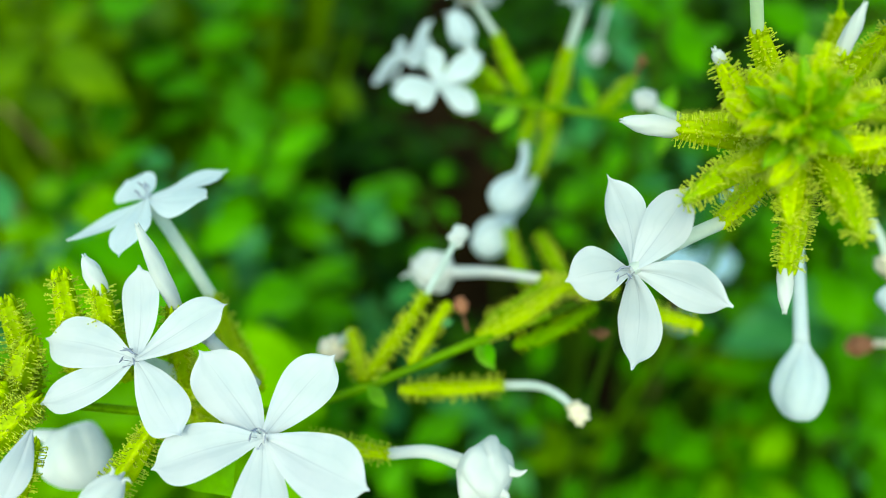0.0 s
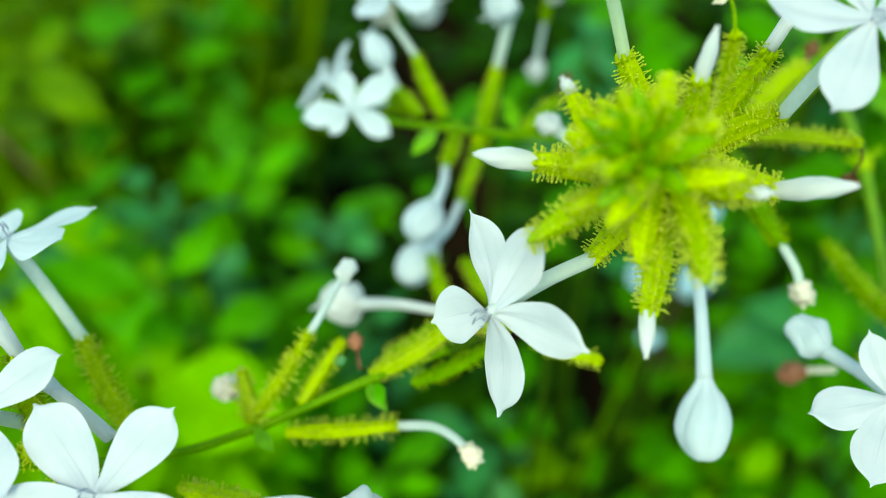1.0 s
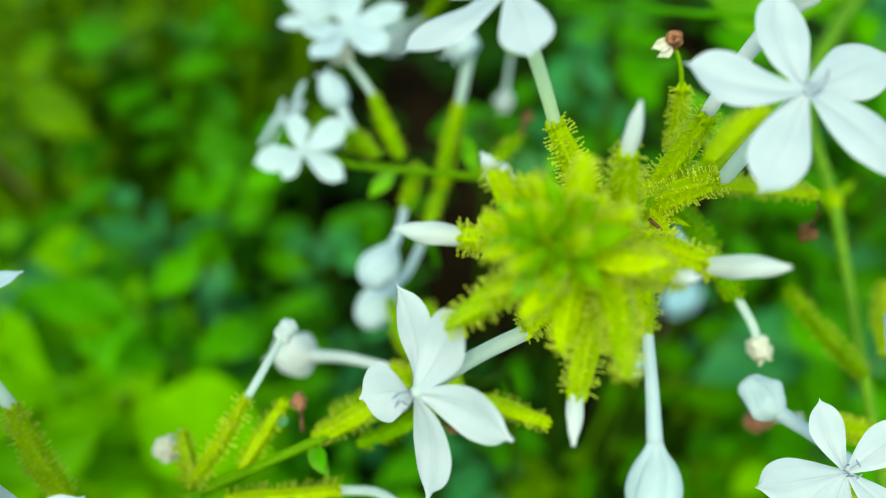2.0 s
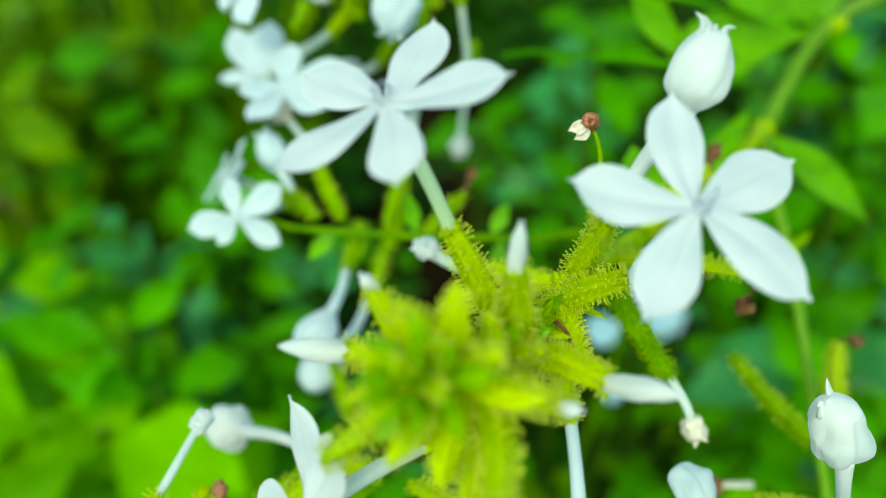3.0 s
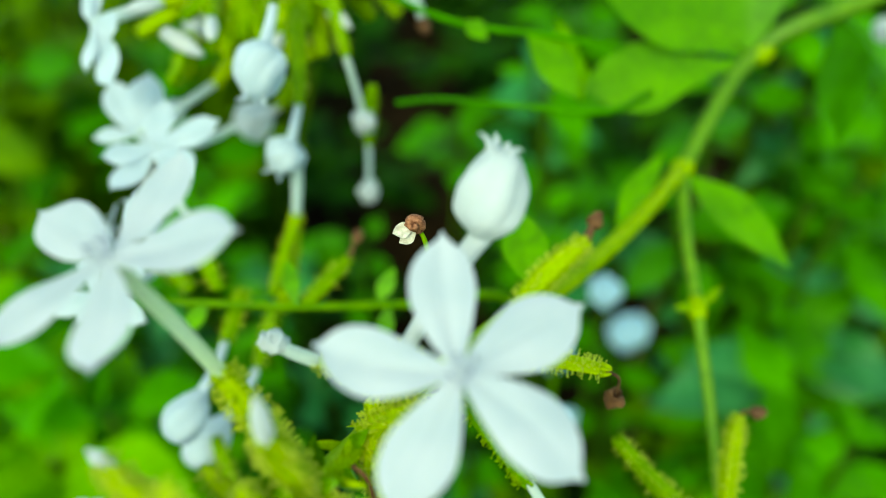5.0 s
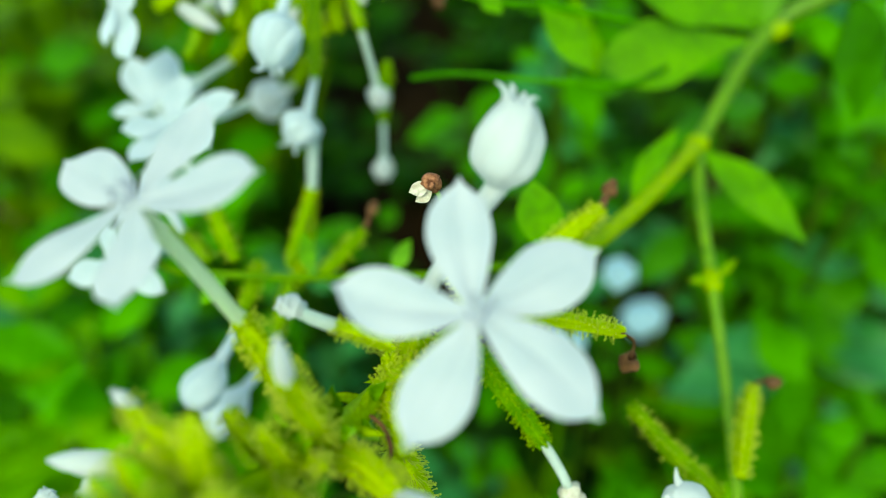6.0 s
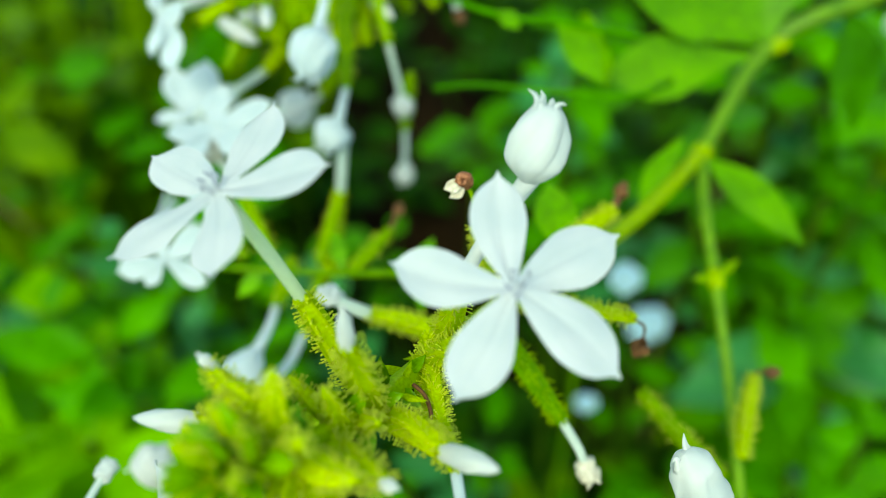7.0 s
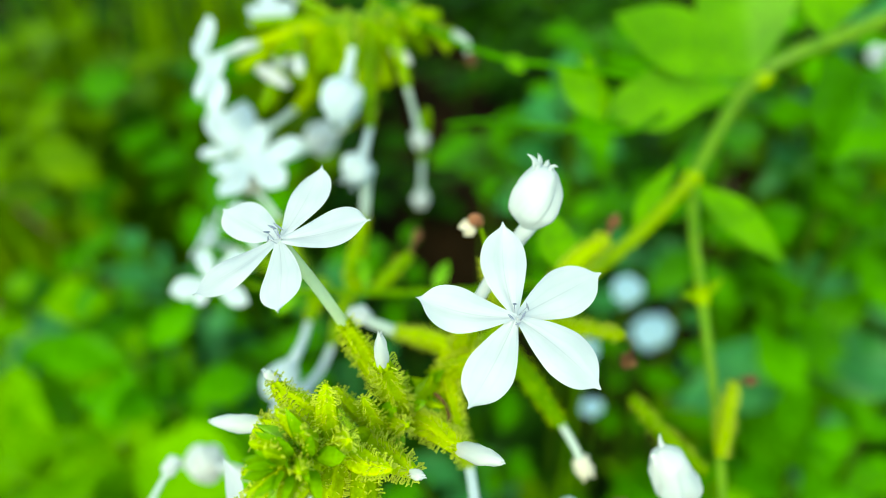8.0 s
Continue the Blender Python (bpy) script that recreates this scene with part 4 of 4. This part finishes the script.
# ---------------------------------------------------------------- the far shoot
far = thing("flowering_shoot", (9, 26, 0), "white flowering shoot with drooping faded flowers", "flowering plant", "flowering shoots")
stem(far, [(9, 26, 0), (8.6, 22, 30), (7.6, 15, 55), (6.2, 12.8, 60.4), (4.5, 12.0, 61.3), (2.66, 11.75, 61.6), (1.2, 11.7, 61.8), (0.2, 11.8, 61.9), (-0.3, 12.4, 62.2)], 0.10, 0.05, 60, GREEN)
flower(far, (-0.34, 11.44, 62.32), [(0.44, 11.72, 62.81), (0.38, 11.18, 61.95), (-0.69, 11.2, 61.95), (-1.17, 11.32, 62.19), (-0.46, 11.79, 62.91)], [(0.2, 12.2, 62.0), (-0.1, 11.8, 62.1)], 0.5, False, petals=BLUISH)
flower(far, (-1.06, 13.37, 61.75), [(-0.48, 13.24, 62.64), (-0.52, 12.59, 62.41), (-1.31, 13.02, 61.26), (-1.75, 13.93, 60.78), (-1.24, 14.07, 61.63)], [(-0.15, 12.95, 61.6), (-0.6, 13.15, 61.68)], 0.5, False, facing=(-0.84, 0.38, 0.40), petals=BLUISH)
calyx(far, (0.75, 12.3, 61.7), (-0.15, 12.95, 61.6), 0.115, 60, material=FADED)
balloon(far, (0.22, 12.64, 62.39), (-0.12, 13.1, 62.87), 0.24, [(0.5, 12.2, 62.1)], material=BLUISH)
calyx(far, (0.9, 11.9, 61.9), (0.25, 12.4, 62.2), 0.115, 60, material=FADED)
balloon(far, (1.20, 10.52, 61.10), (0.80, 9.73, 60.85), 0.32, [(1.33, 11.50, 61.05), (1.30, 10.95, 61.10)], material=BLUISH, tails=0, wild=0.05, slim=True)
calyx(far, (1.55, 12.4, 61.4), (1.33, 11.50, 61.05), 0.115, 90, material=FADED)
balloon(far, (1.18, 11.03, 59.64), (0.53, 10.24, 59.29), 0.35, [(1.65, 11.7, 60.1), (1.41, 11.28, 59.78)], material=BLUISH, tails=0, wild=0.05, slim=True)
calyx(far, (2.0, 12.4, 60.9), (1.65, 11.7, 60.1), 0.115, 90, material=FADED)
calyx(far, (1.99, 12.5, 61.1), (2.34, 13.88, 61.7), 0.115, 90, material=FADED)
calyx(far, (1.3, 12.0, 61.8), (0.76, 13.02, 62.44), 0.115, 90, material=FADED)
withered(far, [(0.76, 13.02, 62.44), (0.5, 13.3, 62.7)], (0.2, 13.5, 63.0), 0.2)
calyx(far, (1.45, 9.73, 58.99), (1.09, 10.46, 59.74), 0.11, 120, material=FADED)
calyx(far, (2.24, 10.0, 58.98), (1.72, 10.57, 59.56), 0.11, 120, material=FADED)
calyx(far, (2.7, 11.8, 61.6), (3.4, 12.5, 61.9), 0.115, 60, material=FADED)
withered(far, [(3.4, 12.5, 61.9)], (3.55, 12.8, 62.1), 0.1, BROWN, BROWN, 0.04)
for p, q in (((2.6, 11.7, 61.7), (2.4, 12.4, 62.1)), ((3.9, 11.9, 61.5), (4.2, 12.3, 61.9)), ((4.1, 11.9, 61.4), (3.9, 11.4, 60.9)), ((1.2, 11.7, 61.8), (0.7, 11.4, 61.4))):
    leaf(far, p, q, (0, -0.6, 0.8), 0.3, name="bract")

# ---------------------------------------------------------------- the farthest shoot
back = thing("flowering_shoot", (46, 46, 0), "white flowering shoot with a dense spike of calyces", "flowering plant", "flowering shoots")
stem(back, [(46, 46, 0), (45, 45, 46), (30, 36, 66), (13, 25, 70), (6, 19.5, 67.4), (3.6, 17.3, 65.2), (2.0, 16.7, 65.0), (0.7, 16.2, 65.0)], 0.24, 0.08, 60)
flower(back, (0.28, 13.69, 63.45), [(0.27, 14.70, 63.75), (1.32, 14.16, 63.65), (1.06, 12.98, 63.40), (-0.22, 12.76, 63.33), (-0.47, 13.37, 63.56)], [(1.2, 15.0, 62.9), (0.8, 14.3, 63.1)], (0.52, 0.46, 0.56, 0.50, 0.56), False, facing=(-0.2, -0.6, 0.75), petals=BLUISH)
flower(back, (-0.43, 14.67, 63.04), [(-0.26, 15.69, 63.71), (-1.07, 15.78, 63.53), (-1.17, 14.56, 63.09), (0.27, 14.42, 62.61), (0.31, 15.59, 63.15)], [(0.8, 15.9, 63.3), (0.2, 15.2, 63.2)], (0.62, 0.40, 0.4, 0.5, 0.5), False, facing=(-0.4, -0.5, 0.6), petals=BLUISH)
calyx(back, (2.0, 16.4, 64.4), (0.8, 15.9, 63.3), 0.13, 90)
flower(back, (-0.67, 15.09, 64.99), [(-0.64, 16.03, 65.57), (-0.23, 14.04, 64.43), (-0.71, 14.38, 64.51), (-0.06, 14.56, 65.14), (-0.91, 15.60, 65.25)], [(0.40, 15.6, 65.08), (-0.1, 15.35, 65.05)], (0.46, 0.50, 0.46, 0.62, 0.45), False, facing=(-0.7, -0.5, 0.2), petals=BLUISH, neck=0.12)
calyx(back, (1.6, 16.4, 64.95), (0.40, 15.6, 65.08), 0.13, 90)
flower(back, (0.24, 17.29, 64.85), [(-0.02, 16.76, 64.87), (0.67, 16.91, 64.72), (0.80, 17.66, 64.95), (0.11, 17.95, 65.13), (-0.25, 17.44, 65.02)], [(1.2, 17.4, 64.4), (0.7, 17.35, 64.6)], 0.6, False, facing=(-0.2, -0.6, 0.7), petals=BLUISH)
withered(back, [(1.35, 16.4, 64.8), (1.07, 16.2, 64.69)], (0.82, 15.92, 64.53), 0.22, BLUISH, TUBE, 0.10)
bud(back, (0.40, 15.42, 64.58), (0.97, 15.17, 64.31), 0.15)
balloon(back, (2.40, 14.0, 65.15), (2.25, 13.3, 64.6), 0.37, [(2.52, 14.5, 65.5), (2.48, 14.3, 65.35)], material=BLUISH)
calyx(back, (2.32, 15.6, 65.7), (2.52, 14.5, 65.55), 0.115, 90, material=FADED)
balloon(back, (0.95, 17.6, 61.3), (0.5, 18.1, 60.9), 0.42, [(1.6, 17.2, 61.9)], material=PALE)
calyx(back, (2.2, 16.6, 63.0), (1.6, 17.2, 61.9), 0.115, 40, material=FADED)
balloon(back, (2.5, 14.0, 63.3), (2.2, 13.8, 62.8), 0.33, [(2.7, 14.2, 63.9)], material=BLUISH)
calyx(back, (2.7, 15.3, 65.0), (2.7, 14.2, 63.9), 0.115, 60, material=FADED)
stem(back, [(2.55, 13.9, 63.0), (2.43, 13.9, 62.3), (2.33, 13.88, 61.71)], 0.11, 0.09, 10, TUBE, "flower_tube")
calyx(back, (1.95, 12.9, 60.2), (2.33, 13.88, 61.75), 0.14, 60, material=YOUNG)
stem(back, [(1.95, 12.95, 60.25), (1.8, 12.5, 59.6), (1.9, 12.2, 58.9)], 0.07, 0.06, 8, MIDDLE, "side_stem")
withered(back, [(3.41, 15.3, 64.1), (3.5, 15.45, 63.3)], (3.55, 15.5, 62.7), 0.20, PALE)
calyx(back, (3.19, 16.2, 65.05), (3.41, 15.3, 64.17), 0.115, 60, material=FADED)
withered(back, [(3.5, 16.2, 61.6), (3.45, 16.2, 61.0)], (3.40, 16.12, 60.5), 0.20, PALE)
calyx(back, (3.7, 16.3, 62.9), (3.5, 16.2, 61.6), 0.115, 40, material=FADED)
for k in range(34):
    a, s = k * 2.39996, k / 33
    foot = Vector((3.4, 17.2, 64.95)).lerp(Vector((0.9, 16.2, 64.95)), s)
    out = Vector((math.cos(a) * 0.75 - 0.20, math.sin(a) * 0.7 - 0.45, math.sin(a * 1.7) * 0.5 - 0.40)).normalized()
    end = foot + out * rnd.uniform(1.1, 1.6)
    calyx(back, foot, end, 0.135, 36, material=FADED if k % 3 else YOUNG)
    if k % 6 == 1:
        bud(back, end, end + out * rnd.uniform(0.4, 0.6), 0.12)
for k in range(12):
    foot = Vector((2.7, 16.9, 64.9)).lerp(Vector((0.9, 16.2, 64.95)), k / 11)
    out = Vector((rnd.uniform(-0.75, 0.25), -0.5, rnd.uniform(-0.75, -0.35))).normalized()
    calyx(back, foot, foot + out * rnd.uniform(1.2, 1.7), 0.13, 30, material=FADED if k % 2 else YOUNG)
stem(back, [(2.2, 17.5, 65.7), (3.2, 16.5, 65.3), (4.4, 16.1, 64.7), (5.6, 15.9, 64.3), (6.94, 15.79, 64.13), (8.3, 15.6, 63.9)], 0.07, 0.05, 24, MIDDLE, "side_stem")
leaf(back, (6.6, 15.8, 64.2), (7.6, 15.2, 63.2), (0.2, -0.5, 0.8), 0.8)
leaf(back, (7.25, 17.0, 63.75), (7.8, 15.9, 62.75), (0.3, -0.5, 0.8), 0.62, LIME, wave=0.07)
leaf(back, (5.5, 15.9, 64.4), (5.9, 15.6, 64.2), (0.2, -0.5, 0.8), 0.4, name="bract")
calyx(back, (3.15, 17.0, 64.5), (4.37, 16.95, 64.44), 0.14, 60, material=FADED)
withered(back, [(4.37, 16.95, 64.44), (4.66, 16.75, 64.30)], (4.74, 16.42, 64.10), 0.12, BROWN, TUBE, 0.10)
stem(back, [(9.3, 16.8, 62.2), (8.05, 14.9, 63.07), (6.5, 15.1, 63.1), (5.05, 15.33, 63.16), (4.2, 15.5, 63.0)], 0.07, 0.05, 24, MIDDLE, "side_stem")

# ---------------------------------------------------------------- flowers low down behind
for foot, head, size in (((10.2, 24, 0), (9.79, 19.45, 53.33), 0.54), ((13.6, 29, 0), (12.91, 25.61, 43.87), 0.98), ((9, 23, 0), (8.39, 19.44, 50.23), 0.62), ((10, 24, 0), (8.9, 18.6, 47.8), 0.42)):
    low_flower = thing("small_flowering_stem", foot, "thin green stem with drooping white flower, shade-blue tint coloured in", "flower", "small flowers low down")
    stem(low_flower, [foot, (foot[0], foot[1] - 1, head[2] * 0.5), Vector(head) + Vector((0.1, 0.3, -0.8))], 0.12, 0.07, 16, STALK)
    h = Vector(head)
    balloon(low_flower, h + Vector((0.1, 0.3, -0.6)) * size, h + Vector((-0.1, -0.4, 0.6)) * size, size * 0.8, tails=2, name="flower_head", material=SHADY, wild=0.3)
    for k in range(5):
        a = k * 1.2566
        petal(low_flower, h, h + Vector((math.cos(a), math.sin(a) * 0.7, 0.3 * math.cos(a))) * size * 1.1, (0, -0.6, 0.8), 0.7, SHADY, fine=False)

# ---------------------------------------------------------------- dry stalks and grass
r = random.Random(11)
for x, y in ((-24, 32), (-21, 27), (22, 44), (-30, 50)):
    stalk = thing("dry_stalk", (x, y, 0), "thin dry brown stalk standing among leaves", "stalk", "dry stalks")
    stem(stalk, [(x, y, 0), (x + r.uniform(-2, 2), y + 1, 18), (x + r.uniform(-5, 5), y - 1, r.uniform(33, 42))], 0.3, 0.14, 16, STRAW)
for k in range(34):
    x, y = r.uniform(-46, -16), r.uniform(50, 84)
    blade = thing("grass_tuft", (x, y, 0), "tuft of long olive green grass blades", "grass", "grass tufts")
    for j in range(6):
        a = r.uniform(0, 6.28)
        tip = Vector((x + math.cos(a) * 7, y + math.sin(a) * 7, r.uniform(26, 44)))
        leaf(blade, (x + math.cos(a) * 0.6, y + math.sin(a) * 0.6, 0), tip, (math.cos(a) * -0.6, -0.8 + math.sin(a) * -0.3, 0.6), r.uniform(1.2, 2.4), r.choice((OLIVE, GRASS)), name="blade", droop=0.12)
